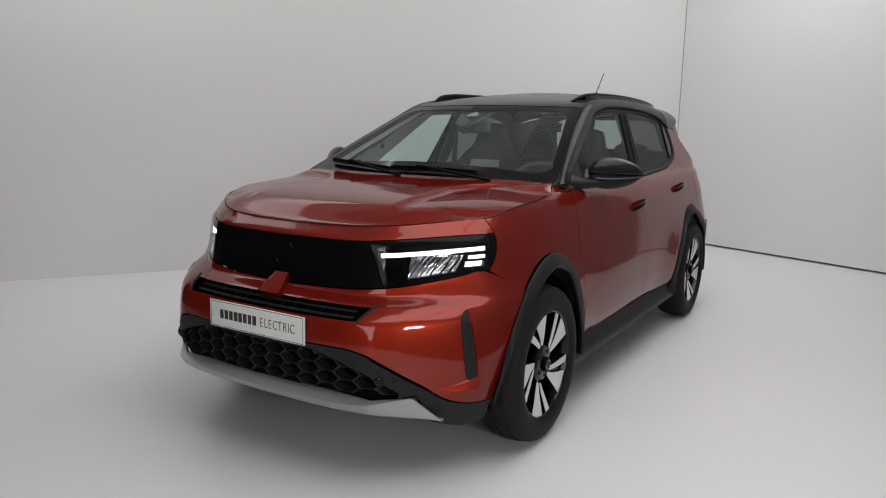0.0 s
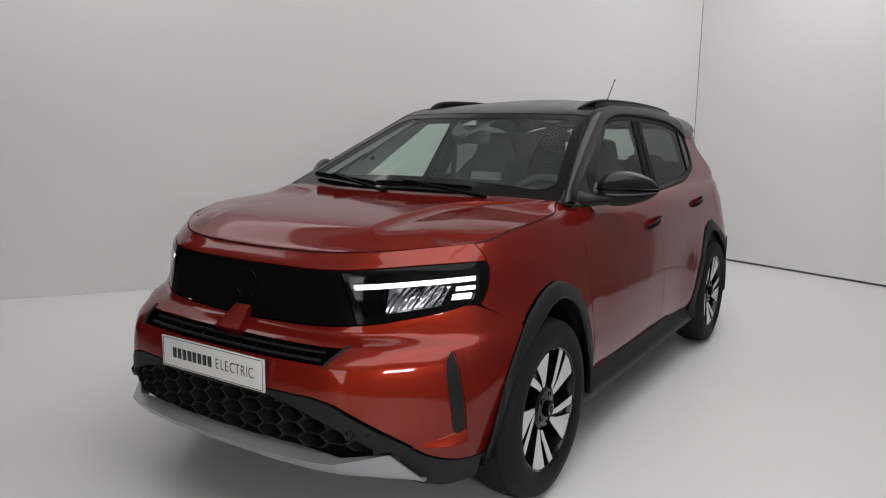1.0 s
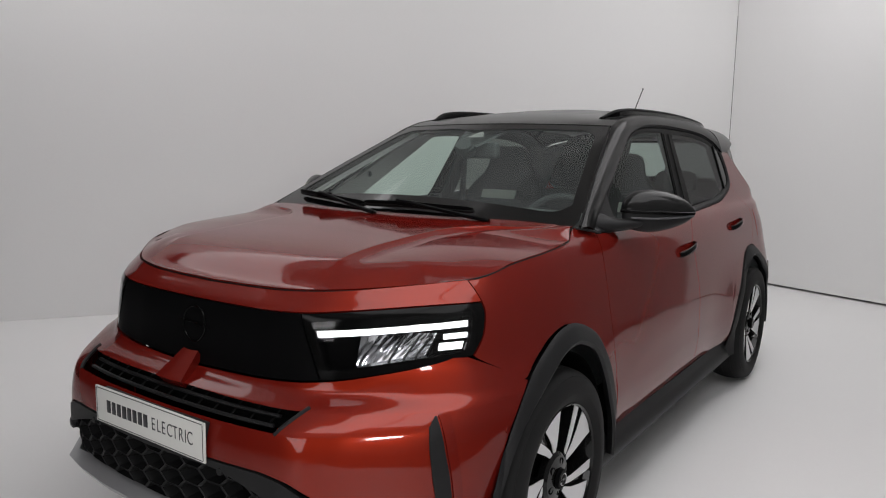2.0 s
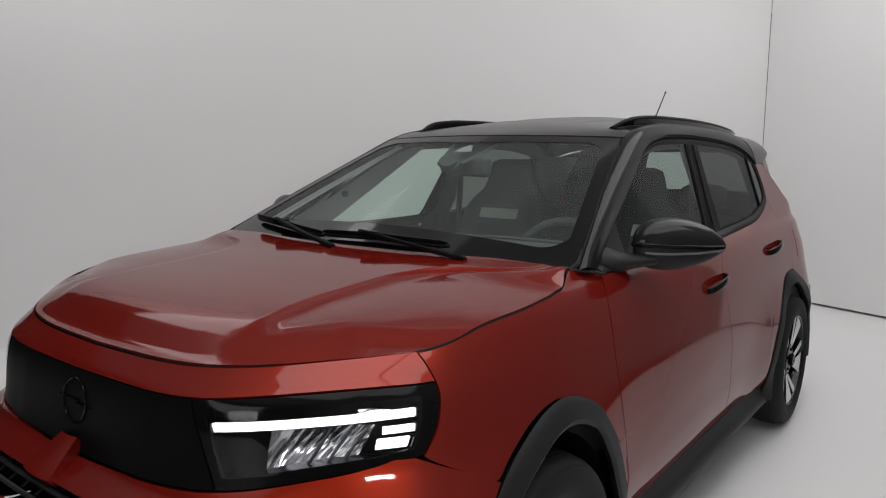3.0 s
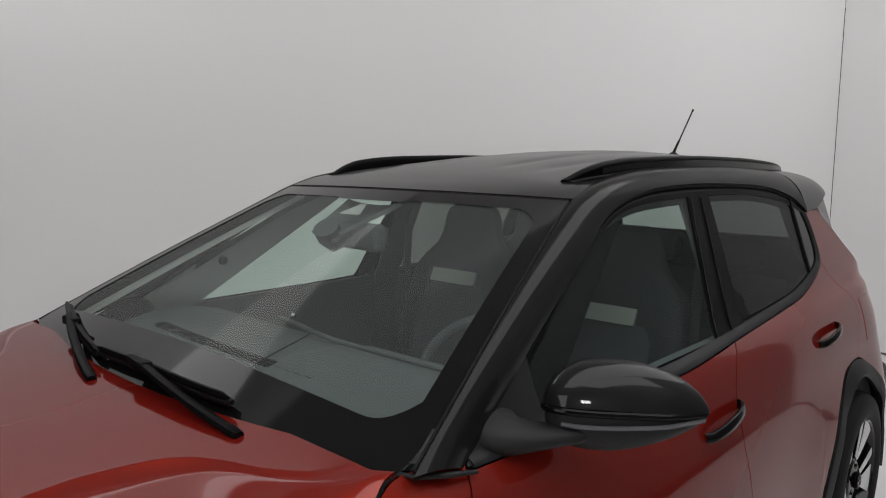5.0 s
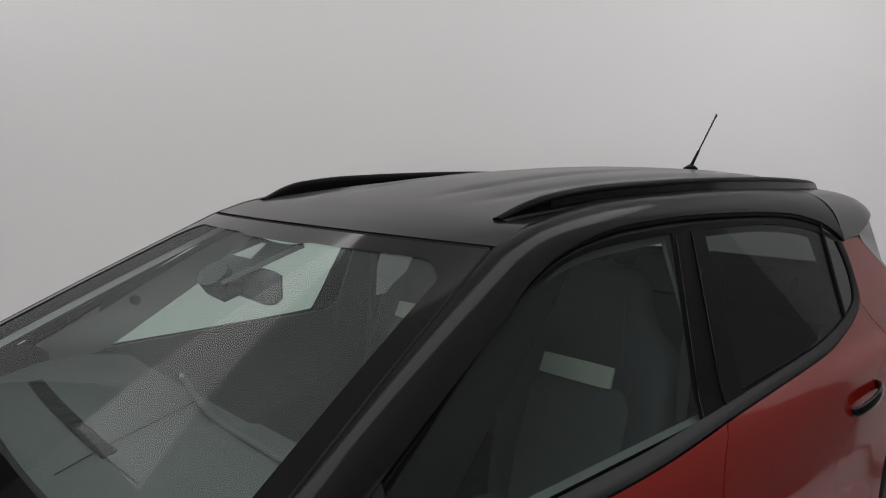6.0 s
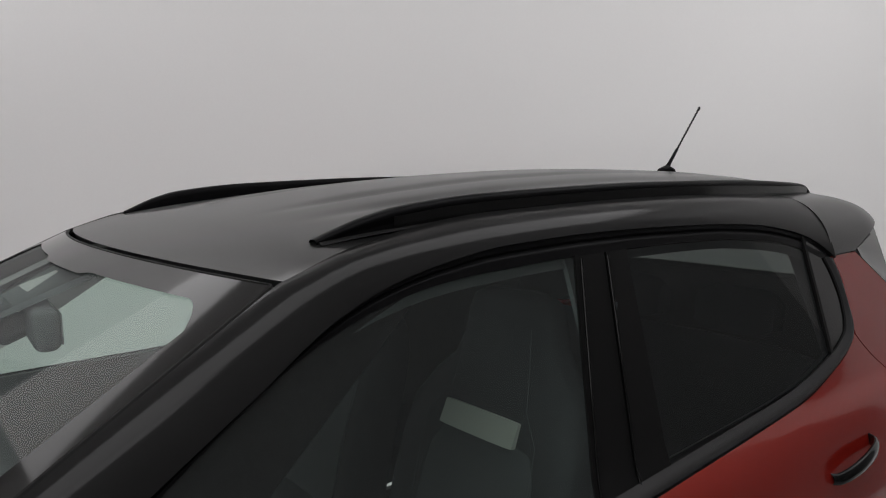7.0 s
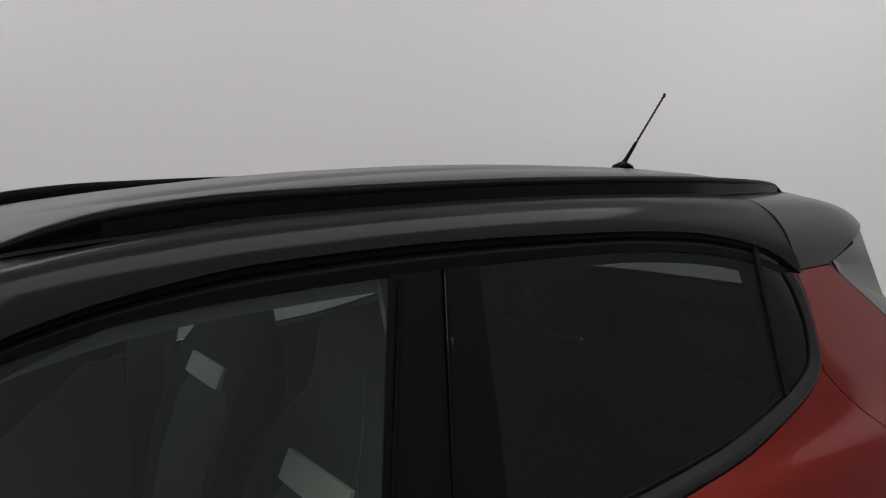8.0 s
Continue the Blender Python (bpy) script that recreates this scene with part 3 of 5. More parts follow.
part("lower_trim", join(patch(trim_strip, steps(-1, 1, 90), steps(0, 1, 8)), patch(trim_wing, steps(0, 1, 40), steps(0, 1, 16)), mirrored(patch(trim_wing, steps(0, 1, 40), steps(0, 1, 16)))), PLASTIC, car, "grained black lower bumper trim")
# sheet behind the mesh, coloured near-black in place of the opening's shade
part("intake_shade_sheet", patch(lambda u, v: tuple(np.add(front(u * 0.72, lerp(0.30, 0.56, v)), (0, 0.07, 0))), steps(-1, 1, 40), steps(0, 1, 6), skirt=0), SHADE_AND_BLACK, car)
mesh_geo = []
CELL, ROW = 0.056, 0.050
for col in range(-8, 9):
    for row in range(6):
        cx, cz = col * 1.5 * CELL, 0.372 + (row + 0.5 * (col % 2)) * ROW
        if abs(cx) > 0.60 or cz > mesh_top(abs(cx)) + 0.012:
            continue
        rings = []
        for share, deep in ((1.0, 0.018), (0.90, 0.016), (0.80, 0.034), (0.74, 0.060)):
            ring = []
            for k in range(6):
                a = math.pi * k / 3
                x = cx + share * CELL * math.cos(a)
                z = min(max(cz + share * ROW * 0.577 * math.sin(a), 0.372), mesh_top(min(abs(x), 0.6)) + 0.004)
                px, py, pz = front(max(-0.74, min(0.74, x / 0.868)), z)
                ring.append((px, py + deep, pz))
            rings.append(ring)
        mesh_geo.append(([p for ring in rings for p in ring], [(i * 6 + k, i * 6 + (k + 1) % 6, i * 6 + 6 + (k + 1) % 6, i * 6 + 6 + k) for i in range(3) for k in range(6)]))
part("honeycomb_mesh", join(*mesh_geo), PLASTIC, car, "black honeycomb intake mesh", angle=25)
for sign in (1, -1):
    c = 0.545 / 0.868
    px, py, pz = front(sign * c, 0.437)
    fog = part("fog_lamp", tube([(px, py - 0.004, pz), (px, py + 0.02, pz), (px, py + 0.04, pz)], [0.019, 0.021, 0.021], 20), PLASTIC, car, "small round fog lamp in the mesh")
    part("fog_lens", tube([(px, py - 0.010, pz), (px, py - 0.006, pz), (px, py, pz)], [0.006, 0.013, 0.0155], 20), ALLOY_BLACK, fog, "dark clear lens")
for x, z in ((0.595, 0.437), (-0.595, 0.437), (0.30, 0.522), (-0.30, 0.522)):
    px, py, pz = front(x / 0.872, z)
    part("parking_sensor", tube([(px, py - 0.0065, pz), (px, py - 0.004, pz), (px, py + 0.01, pz)], [0.009, 0.0105, 0.0105], 20), PLASTIC, car)
for sign in (1, -1):
    px, py, pz = side(-0.275, 0.607)
    part("parking_sensor", tube([(sign * (px + 0.0015), py, pz), (sign * (px - 0.01), py, pz)], 0.0105, 20), PAINT, car)


SKID_X = [0, 0.25, 0.42, 0.515, 0.64, 0.72]
SKID = (([-0.785, -0.778, -0.757, -0.735, -0.640, -0.562], [0.294, 0.292, 0.290, 0.289, 0.273, 0.258]),
        ([-0.815, -0.808, -0.790, -0.772, -0.652, -0.566], [0.333, 0.333, 0.336, 0.342, 0.362, 0.263]),
        ([-0.765, -0.757, -0.742, -0.735, -0.642, -0.558], [0.368, 0.364, 0.357, 0.352, 0.360, 0.262]))


def skid(u, v):
    """Silver plate: front face, a crease, a sloping top shelf, and an outer wedge that runs back along the trim."""
    x = 0.72 * abs(u)
    rows = [(float(np.interp(x, SKID_X, y)), float(np.interp(x, SKID_X, z))) for y, z in SKID]
    a, b, t = (rows[0], rows[1], v * 2) if v < 0.5 else (rows[1], rows[2], v * 2 - 1)
    return (0.72 * u, lerp(a[0], b[0], t) + 0.012 * (1 - min(v / 0.12, 1.0)) ** 2, lerp(a[1], b[1], t))


part("skid_plate", patch(skid, steps(-1, 1, 192), steps(0, 1, 16), skirt=0.010), SILVER, car, "matt silver front skid plate", angle=16)
part("under_shield", patch(lambda u, v: (u * lerp(0.42, 0.72, min(1, v * 3)), lerp(-0.72, 0.9, v), 0.310 - 0.075 * ease(v * 2)), steps(-1, 1, 8), steps(0, 1, 8), skirt=0, centre=(0, 0, 3)), PLASTIC, car)


# ---- slits in the bumper corners ----
for sign in (1, -1):
    flip = (lambda g: g) if sign > 0 else mirrored

    lead = knots([0.411, 0.424, 0.464, 0.536, 0.605, 0.658, 0.679, 0.686], [-0.478, -0.493, -0.502, -0.511, -0.514, -0.506, -0.486, -0.478])
    trail = knots([0.407, 0.458, 0.53, 0.602, 0.65, 0.675, 0.686], [-0.456, -0.463, -0.471, -0.480, -0.482, -0.477, -0.474])

    def slit(u, v):
        z = lerp(0.412, 0.685, v)
        px, py, pz = side(lerp(lead(z), trail(z), u), z)
        return (px + 0.004 - 0.002 * u, py - 0.002, pz)

    part("bumper_slit", flip(patch(slit, steps(0, 1, 8), steps(0, 1, 24), skirt=0.02)), PLASTIC, car, "upright black slit with a red lip")

    def lip(u, v):
        y = lerp(-0.590, -0.448, u)
        low = 0.374 + 0.012 * u
        z = lerp(low, low + 0.006 + 0.040 * u, v)
        px, py, pz = side(y, z)
        out = 0.020 * ease(u * 1.6) * (1 - v) ** 0.8
        return (px + out, py - 0.6 * out, pz)

    part("slit_lip", flip(patch(lip, steps(0, 1, 14), steps(0, 1, 8), skirt=0.01)), PAINT, car)

    def slit_edge(u, v):
        z = lerp(0.40, 0.688, v)
        px, py, pz = side(trail(z) + lerp(0.002, 0.030, u), z)
        return (px + 0.006 * (1 - u), py - 0.001 * (1 - u), pz)

    part("slit_fin", flip(patch(slit_edge, steps(0, 1, 4), steps(0, 1, 16), skirt=0.008)), PAINT, car)

# ---- number plate ----
plate = part("number_plate", box(-0.26, 0.26, -0.812, -0.806, 0.536, 0.648, 0.0025), PLATE_WHITE, car, "white show plate with dark lettering bars")
part("plate_holder", box(-0.245, 0.245, -0.804, -0.78, 0.545, 0.640, 0.004), PLASTIC, plate)
for x0, x1, z0, z1 in ((-0.252, 0.252, 0.6415, 0.6435), (-0.252, 0.252, 0.5405, 0.5425), (-0.2535, -0.2515, 0.543, 0.641), (0.2515, 0.2535, 0.543, 0.641)):
    part("plate_border", box(x0, x1, -0.8128, -0.811, z0, z1), INK, plate)
x = -0.20
for k in range(8):
    wide = 0.0265 if k != 3 else 0.028
    part("letter_bar", box(x, x + wide - 0.006, -0.8128, -0.811, 0.574, 0.612, 0.001), INK, plate)
    x += 0.0265
for ch, offset in zip("ELECTRIC", (0.0, 0.0255, 0.0475, 0.0715, 0.0985, 0.1245, 0.1510, 0.1615)):
    curve = bpy.data.curves.new("letter", "FONT")
    curve.body, curve.size, curve.extrude, curve.offset = ch, 0.053, 0.0006, -0.0005
    ob = bpy.data.objects.new("letter", curve)
    ob.matrix_world = Matrix.Translation((0.024 + offset, -0.8122, 0.575)) @ pose(0, 0, 0, 90) @ Matrix.Diagonal((0.72, 1, 1, 1))
    scene.collection.objects.link(ob)
    bpy.context.view_layer.update()
    mesh = bpy.data.meshes.new_from_object(ob.evaluated_get(bpy.context.evaluated_depsgraph_get()))
    mesh.transform(ob.matrix_world)
    bpy.data.objects.remove(ob)
    mesh.materials.clear()
    mesh.materials.append(INK)
    letter = new("letter", mesh)
    letter.parent = plate


# ---- bonnet ----
def hood_edge(y):
    """Half width of the bonnet at y along its side shut line."""
    return side(y, HOOD_SIDE(y))[0] - 0.004


HOOD_MID = knots([-0.58, -0.555, -0.52, -0.45, -0.35, -0.1, 0.15, 0.34], [0.970, 0.994, 1.018, 1.044, 1.063, 1.085, 1.1055, 1.127])
CREST = knots([-0.6, -0.43, -0.2, 0.02, 0.08, 0.14, 0.18, 0.205, 0.235, 0.28, 0.36], [0.385, 0.38, 0.364, 0.370, 0.387, 0.415, 0.455, 0.505, 0.59, 0.66, 0.70])
HOOD_GAP = 0.0034


def crest_fall(y, crest, edge):
    """Width of the slope beside the crest."""
    return min(lerp(0.066, 0.035, ease((y - 0.05) / 0.2)), 0.5 * (edge - crest))


def hood_spread(c, crest, fall, edge):
    """x for a share c of the half width: flat top, the crest's short fall, and the shoulder."""
    if c < 0.5:
        return crest * c / 0.5
    if c < 0.64:
        return crest + fall * (c - 0.5) / 0.14
    return lerp(crest + fall, edge, (c - 0.64) / 0.36)


def hood(u, v):
    """u across, v from the nose to the windscreen."""
    c = abs(u)
    # front edge follows the nose, the rear edge bows towards the screen
    xf = hood_spread(c, 0.385, 0.066, 0.738)
    zf = HOOD_Z(xf) + HOOD_GAP
    yf = front(xf / half_width(-0.3, zf), zf)[1] + 0.001
    yb = lerp(0.318, 0.352, c**2)
    y = lerp(yf, yb, v)
    edge = hood_edge(max(y, -0.318))
    crest = CREST(y)
    fall = crest_fall(y, crest, edge)
    x = lerp(xf, hood_spread(c, crest, fall, edge), ease(v * lerp(2.6, 14.0, c**5)))
    fade = ease((y + 0.57) / 0.26) * (1 - 0.85 * ease((y - 0.13) / 0.15))
    top = HOOD_MID(y) - 0.010 * (min(x, crest) / 0.7) ** 2
    if x > crest:
        s = min((x - crest) / fall, 1.0)
        shelf = top - (0.001 + 0.0145 * fade) * s * (2 - s)
        r = min(max((x - crest - fall) / max(edge - crest - fall, 0.03), 0.0), 1.0)
        seam = HOOD_SIDE(max(y, -0.33)) + HOOD_GAP
        top = lerp(shelf, min(seam, shelf), r**2.1)
    # the front edge rolls down to the shut line
    d = min((y - yf) / 0.15, 1.0)
    z = lerp(zf, top, 1 - (1 - d) ** 2.2)
    return (math.copysign(x, u), y, z)


part("bonnet", patch(hood, steps(-1, 1, 240), steps(0, 1, 130), skirt=0.02, centre=(0, 0, 0.3)), PAINT, car, "red metallic bonnet with two raised ridges", angle=50)
# black filler tubes in the shut lines, the gaps' shade put into their colour
hood_line = [hood(c, 0) for c in steps(-1, 1, 120)]
part("shut_line_shade", tube([(x, y + 0.002, z - HOOD_GAP - 0.0035) for x, y, z in hood_line], 0.0036, 6), RUBBER_SEAL, car)
for sign in (1, -1):
    line = [side(y, HOOD_SIDE(y)) for y in steps(-0.285, 0.345, 60)]
    part("shut_line_shade", tube([(sign * (x - 0.006), y, z - 0.0035) for x, y, z in line], 0.0042, 6), RUBBER_SEAL, car)
    for seam, z0, z1 in ((SEAM_A, 0.37, 1.07), (SEAM_B, 0.37, 1.075), (SEAM_C, 0.85, 1.15)):
        line = [side(seam(z), z) for z in steps(z0, z1, 60)]
        part("shut_line_shade", tube([(sign * (x - 0.0062), y, z) for x, y, z in line], 0.0034, 6), RUBBER_SEAL, car)


# ---- flank panels ----
def wing(u, v):
    y0 = lerp(-0.348, 0.50, u)
    top = HOOD_SIDE(lerp(-0.286, 0.49, u)) - 0.0028
    if y0 < 0.0 and y0 < arch_front(0.78):
        seam_z = 0.815 - 0.11 * min((y0 + 0.35) / 0.222, 1)
        low = max(seam_z, arch_top(y0) if arch_front(0.5) < y0 else 0) + GAP
    else:
        low = max(arch_top(y0), SILL_TOP) + 0.002
    z = lerp(low, top, v)
    end = SEAM_A(z) - GAP
    y = lerp(WING_LEAD(z) + 0.001, end, u)
    return side(y, z)


both("front_wing", patch(wing, [1 - (1 - t) ** 1.3 for t in steps(0, 1, 64)], steps(0, 1, 30)), PAINT, label="red painted front wing")


def flank(seam0, seam1, y0, y1):
    def fn(u, v):
        yr = lerp(y0, y1, u)
        low = max(arch_top(yr), SILL_TOP) + 0.003
        a, b = 0.3, 2.69
        for _ in range(24):
            y = (a + b) / 2
            z = BELT(y)
            if lerp(seam0(z), seam1(z), u) > y:
                a = y
            else:
                b = y
        z = lerp(low, BELT(a) - GAP, v)
        return side(lerp(seam0(z) + GAP, seam1(z) - GAP, u), z)

    return fn


both("front_door", patch(flank(SEAM_A, SEAM_B, 0.50, 1.60), steps(0, 1, 40), steps(0, 1, 40)), PAINT, label="red painted front door")
both("rear_door", patch(flank(SEAM_B, SEAM_C, 1.60, 2.62), steps(0, 1, 60), steps(0, 1, 40)), PAINT, label="red painted rear door")

TAIL_EDGE_Z = [0.6, 0.95, 1.06, 1.22, 1.30, 1.381]
TAIL_EDGE_LOW = knots(TAIL_EDGE_Z, [3.42, 3.36, 3.20, 2.975, 2.872, 2.765])


def TAIL_EDGE(z):
    """Red panel's rear edge, and above it the roof shoulder's."""
    return TAIL_EDGE_LOW(z) if z < 1.381 else lerp(2.765, 3.035, min((z - 1.381) / 0.06, 1.0) ** 0.9)


C_FRONT = knots([1.10, 1.15, 1.19, 1.223, 1.275, 1.328, 1.376, 1.39], [rearward(y) for y in (2.74, 2.69, 2.655, 2.670, 2.681, 2.688, 2.680, 2.676)])


def quarter(u, v):
    if v < 0.6:
        z = None
    y_low = lerp(2.62, 3.40, u)
    low = max(arch_top(y_low), 0.62 if y_low > 3.0 else 0) + 0.003
    top = 1.378
    z = lerp(low, top, v)
    lead = SEAM_C(z) + GAP if z < 1.19 else C_FRONT(z) + 0.002
    back = TAIL_EDGE(z)
    y = lerp(lead, back, u)
    return side(y, z)


both("rear_quarter", patch(quarter, steps(0, 1, 40), steps(0, 1, 40)), PAINT, label="red painted rear quarter panel")


def tailgate(u, v):
    z = lerp(0.66, 1.465, v)
    back = TAIL_EDGE(z) + 0.004
    xe = side(back, z)[0]
    yb = TAIL(z)
    return (u * xe, yb - (yb - back) * abs(u) ** 6, z)


GATE_U, GATE_V = [math.copysign(1 - (1 - abs(t)) ** 1.8, t) for t in steps(-1, 1, 40)], steps(0, 1, 30)


def in_rear_screen(p):
    return 1.20 < p[2] < 1.43 and abs(p[0]) < 0.50 - 0.35 * (p[2] - 1.2)


part("tailgate", patch(tailgate, GATE_U, GATE_V, skip=in_rear_screen), ROOF_BLACK, car, "dark tailgate with its window")
rear_screen = part("rear_screen", patch(lambda u, v: tuple(np.add(tailgate(u, v), (0, -0.006, 0))), steps(-0.78, 0.78, 20), steps(0.64, 0.98, 10), skirt=0), REAR_GLASS, car, "tinted tailgate window")
rear_screen.visible_shadow = False


def rear_bumper(u, v):
    z = lerp(0.30, 0.655, v)
    yb = TAIL(z)
    a = u * math.pi / 2
    y0 = 3.14
    x = (half_width(3.1, z) - 0.05) * abs(math.sin(a)) ** 0.55 * (1 if u > 0 else -1)
    return (x, y0 + (yb - y0) * abs(math.cos(a)) ** 0.55, z)


part("rear_bumper", patch(rear_bumper, steps(-1, 1, 40), steps(0, 1, 10)), PLASTIC, car, "black rear bumper")


def tail_lamp(u, v):
    z = lerp(0.985, 1.075, v)
    y = lerp(3.05, 3.33, u)
    x, y, z = side(y, z)
    return (x + 0.012 * math.sin(math.pi * v) * u, y, z)


both("tail_lamp", patch(tail_lamp, steps(0, 1, 12), steps(0, 1, 8)), TAIL_RED, label="red tail lamp")


def flap(u, v):
    y, z = lerp(2.80, 2.95, u), lerp(0.875, 1.035, v)
    return side(y, z)


part("charge_flap", patch(flap, steps(0, 1, 8), steps(0, 1, 8), skirt=0.004, lift=0.0015), PAINT, car)


def arch_trim(hub):
    def fn(u, v):
        d = lerp(190, -8, u)
        r0 = (ARCH_R if hub < 1 else REAR_R)(d)
        wide = max(r0 - 0.064, 0.350 - (HUB_Y[hub] - hub - 0.02) * math.cos(radians(d)))
        r = lerp(r0, wide, v)
        y, z = HUB_Y[hub] + r * math.cos(radians(d)), HUB_Z + r * math.sin(radians(d))
        yo, zo = arch_point(hub, d, 0.0)
        xo = side(yo, max(zo, 0.30))[0]
        out = lerp(max(0.893, xo + 0.012), xo + 0.022, ease((d - 120) / 45)) if hub < 1 else max(0.893, xo + 0.012)
        x = lerp(xo + 0.004, out, min(1, v * 1.25) ** 0.7) - 0.006 * max(0, (v - 0.85) / 0.15)
        return (x, y, max(z, 0.205))

    return patch(fn, steps(0, 1, 80), steps(0, 1, 10), skirt=0.03, centre=(0.0, hub, HUB_Z))


for hub in (0.0, 2.67):
    both("arch_trim", arch_trim(hub), PLASTIC, label="grained black wheel arch trim")

    def liner_fn(u, v, hub=hub):
        d = lerp(195, -15, u)
        r = 0.376 if hub < 1 and d > 90 else 0.405
        y, z = hub + 0.03 + r * math.cos(radians(d)), HUB_Z + r * math.sin(radians(d))
        return (lerp(0.52, 0.81 if d > 90 else 0.85, v), y, max(z, 0.2))

    both("arch_liner", patch(liner_fn, steps(0, 1, 40), steps(0, 1, 4), skirt=0, centre=(0.7, hub, 0.3)), SHADE_AND_BLACK)
    both("arch_inner", patch(lambda u, v, hub=hub: (0.52, hub + lerp(-0.42, 0.42, u), lerp(0.2, 0.78, v)), steps(0, 1, 4), steps(0, 1, 4), skirt=0), SHADE_AND_BLACK)


def sill(u, v):
    y = lerp(0.40, 2.27, u)
    z = lerp(0.222, SILL_TOP - 0.003, v)
    x = 0.846 + 0.020 * math.sin(math.pi * min(v * 1.4, 1.0)) - 0.010 * ease((v - 0.75) / 0.25)
    return (x + 0.004, y, z)


both("sill_trim", patch(sill, steps(0, 1, 24), steps(0, 1, 12)), PLASTIC, label="grained black sill trim")
part("floor_pan", box(-0.79, 0.79, 0.45, 3.3, 0.20, 0.235, 0.005), SHADE_AND_BLACK, car)

# ---- greenhouse ----
DRIP = knots([rearward(y) for y in (0.47, 0.49, 0.76, 1.036, 1.158, 1.25, 1.36, 1.5, 1.7, 2.1, 2.34, 2.50, 2.592, 2.651, 2.685)], [1.084, 1.090, 1.226, 1.368, 1.432, 1.464, 1.486, 1.501, 1.505, 1.495, 1.480, 1.455, 1.430, 1.400, 1.375])
GLASS_TOP = knots([rearward(y) for y in (0.55, 0.808, 0.957, 1.13, 1.25, 1.35, 1.46, 1.67, 1.81, 2.14, 2.34, 2.46, 2.55, 2.62)], [1.08, 1.229, 1.318, 1.405, 1.440, 1.456, 1.463, 1.467, 1.467, 1.460, 1.444, 1.427, 1.406, 1.38])
GLASS_LOW = knots([rearward(y) for y in (0.5, 1.1, 1.55, 1.75, 2.13, 2.37, 2.50, 2.6)], [1.096, 1.094, 1.099, 1.110, 1.125, 1.142, 1.176, 1.21])
ROOF_MID = knots([0.98, 1.03, 1.2, 1.4, 1.6, 1.9, 2.2, 2.7, 2.9, 3.1, 3.2], [1.478, 1.49, 1.532, 1.563, 1.584, 1.602, 1.608, 1.594, 1.580, 1.550, 1.52])
ROOF_EDGE = knots([1.0, 1.11, 1.22, 1.36, 1.56, 1.95, 2.55, 2.86, 3.1], [1.47, 1.492, 1.518, 1.534, 1.545, 1.551, 1.537, 1.526, 1.49])
SCREEN_LOW, SCREEN_TOP = Vector((0.763, 0.373, 1.111)), Vector((0.553, 1.11, 1.480))


def roof_z(x, y):
    t = abs(x) / 0.47
    return ROOF_MID(y) + (ROOF_EDGE(y) - ROOF_MID(y)) * t**2.2


def screen(a, b):
    """Windscreen: a across from -1 to 1, b from cowl to roof."""
    e = SCREEN_LOW.lerp(SCREEN_TOP, b)
    bow = (1 - a * a)
    y = e.y - bow * lerp(0.125, 0.078, b)
    z = e.z + bow * lerp(-0.006, 0.010, b) + 0.012 * math.sin(math.pi * b) * (0.4 + 0.6 * bow)
    return (a * e.x, y, z)


windscreen = part("windscreen", patch(lambda a, b: screen(a * lerp(0.945, 0.992, ease(b / 0.14)), lerp(-0.09, 0.985, b)), steps(-1, 1, 80), steps(0, 1, 60), skirt=0, centre=(0, 1.5, 0.8)), WINDSCREEN, car, "curved greenish windscreen")
windscreen.visible_shadow = False


def frit_low(u, v):
    a = lerp(-1, 1, u)
    top = 0.176 - 0.11 * a * a + 0.20 * max(0, (abs(a) - 0.82) / 0.18) ** 2.4
    b = lerp(-0.10, top, v)
    return tuple(np.add(screen(a * lerp(0.94, 0.988, ease((b + 0.09) / 0.14)), b), (0, -0.0012, 0.0024)))


def frit_side(u, v):
    inner = lerp(0.935, 0.915, v)
    return tuple(np.add(screen(lerp(inner, 0.995, u), lerp(0.10, 0.99, v)), (0, -0.0012, 0.0024)))


def frit_top(u, v):
    a = lerp(-0.99, 0.99, u)
    low = 0.925 - 0.012 * (1 - ease((abs(a) - 0.20) / 0.08)) - 0.05 * max(0, (abs(a) - 0.80) / 0.1) ** 2
    return tuple(np.add(screen(a, lerp(low, 0.99, v)), (0, -0.0012, 0.0024)))


part("screen_border", patch(frit_low, steps(0, 1, 100), steps(0, 1, 12), skirt=0, centre=(0, 1.5, 0.8)), FRIT, windscreen, "black printed screen border")
part("screen_border", patch(frit_side, steps(0, 1, 8), steps(0, 1, 50), skirt=0, centre=(0, 1.5, 0.8)), FRIT, windscreen)
part("screen_border", mirrored(patch(frit_side, steps(0, 1, 8), steps(0, 1, 50), skirt=0, centre=(0, 1.5, 0.8))), FRIT, windscreen)
part("screen_border", patch(frit_top, steps(0, 1, 120), steps(0, 1, 12), skirt=0, centre=(0, 1.5, 0.8)), FRIT, windscreen)
# dark rubber round the glass
seal = [screen(0.997, b) for b in steps(0.0, 0.985, 24)] + [screen(a, 0.992) for a in steps(0.99, -0.99, 40)] + [screen(-0.997, b) for b in steps(0.985, 0.0, 24)]
part("screen_seal", tube(seal, 0.004, 6), RUBBER_SEAL, windscreen)

# cowl under the wipers
part("cowl", patch(lambda u, v: (u * 0.74, lerp(0.27, 0.40, v) - 0.05 * (1 - u * u) + 0.045 * u * u, lerp(1.070, 1.092, v)), steps(-1, 1, 24), steps(0, 1, 4), skirt=0, centre=(0, 0.3, 0)), PLASTIC, car, "black plastic cowl")


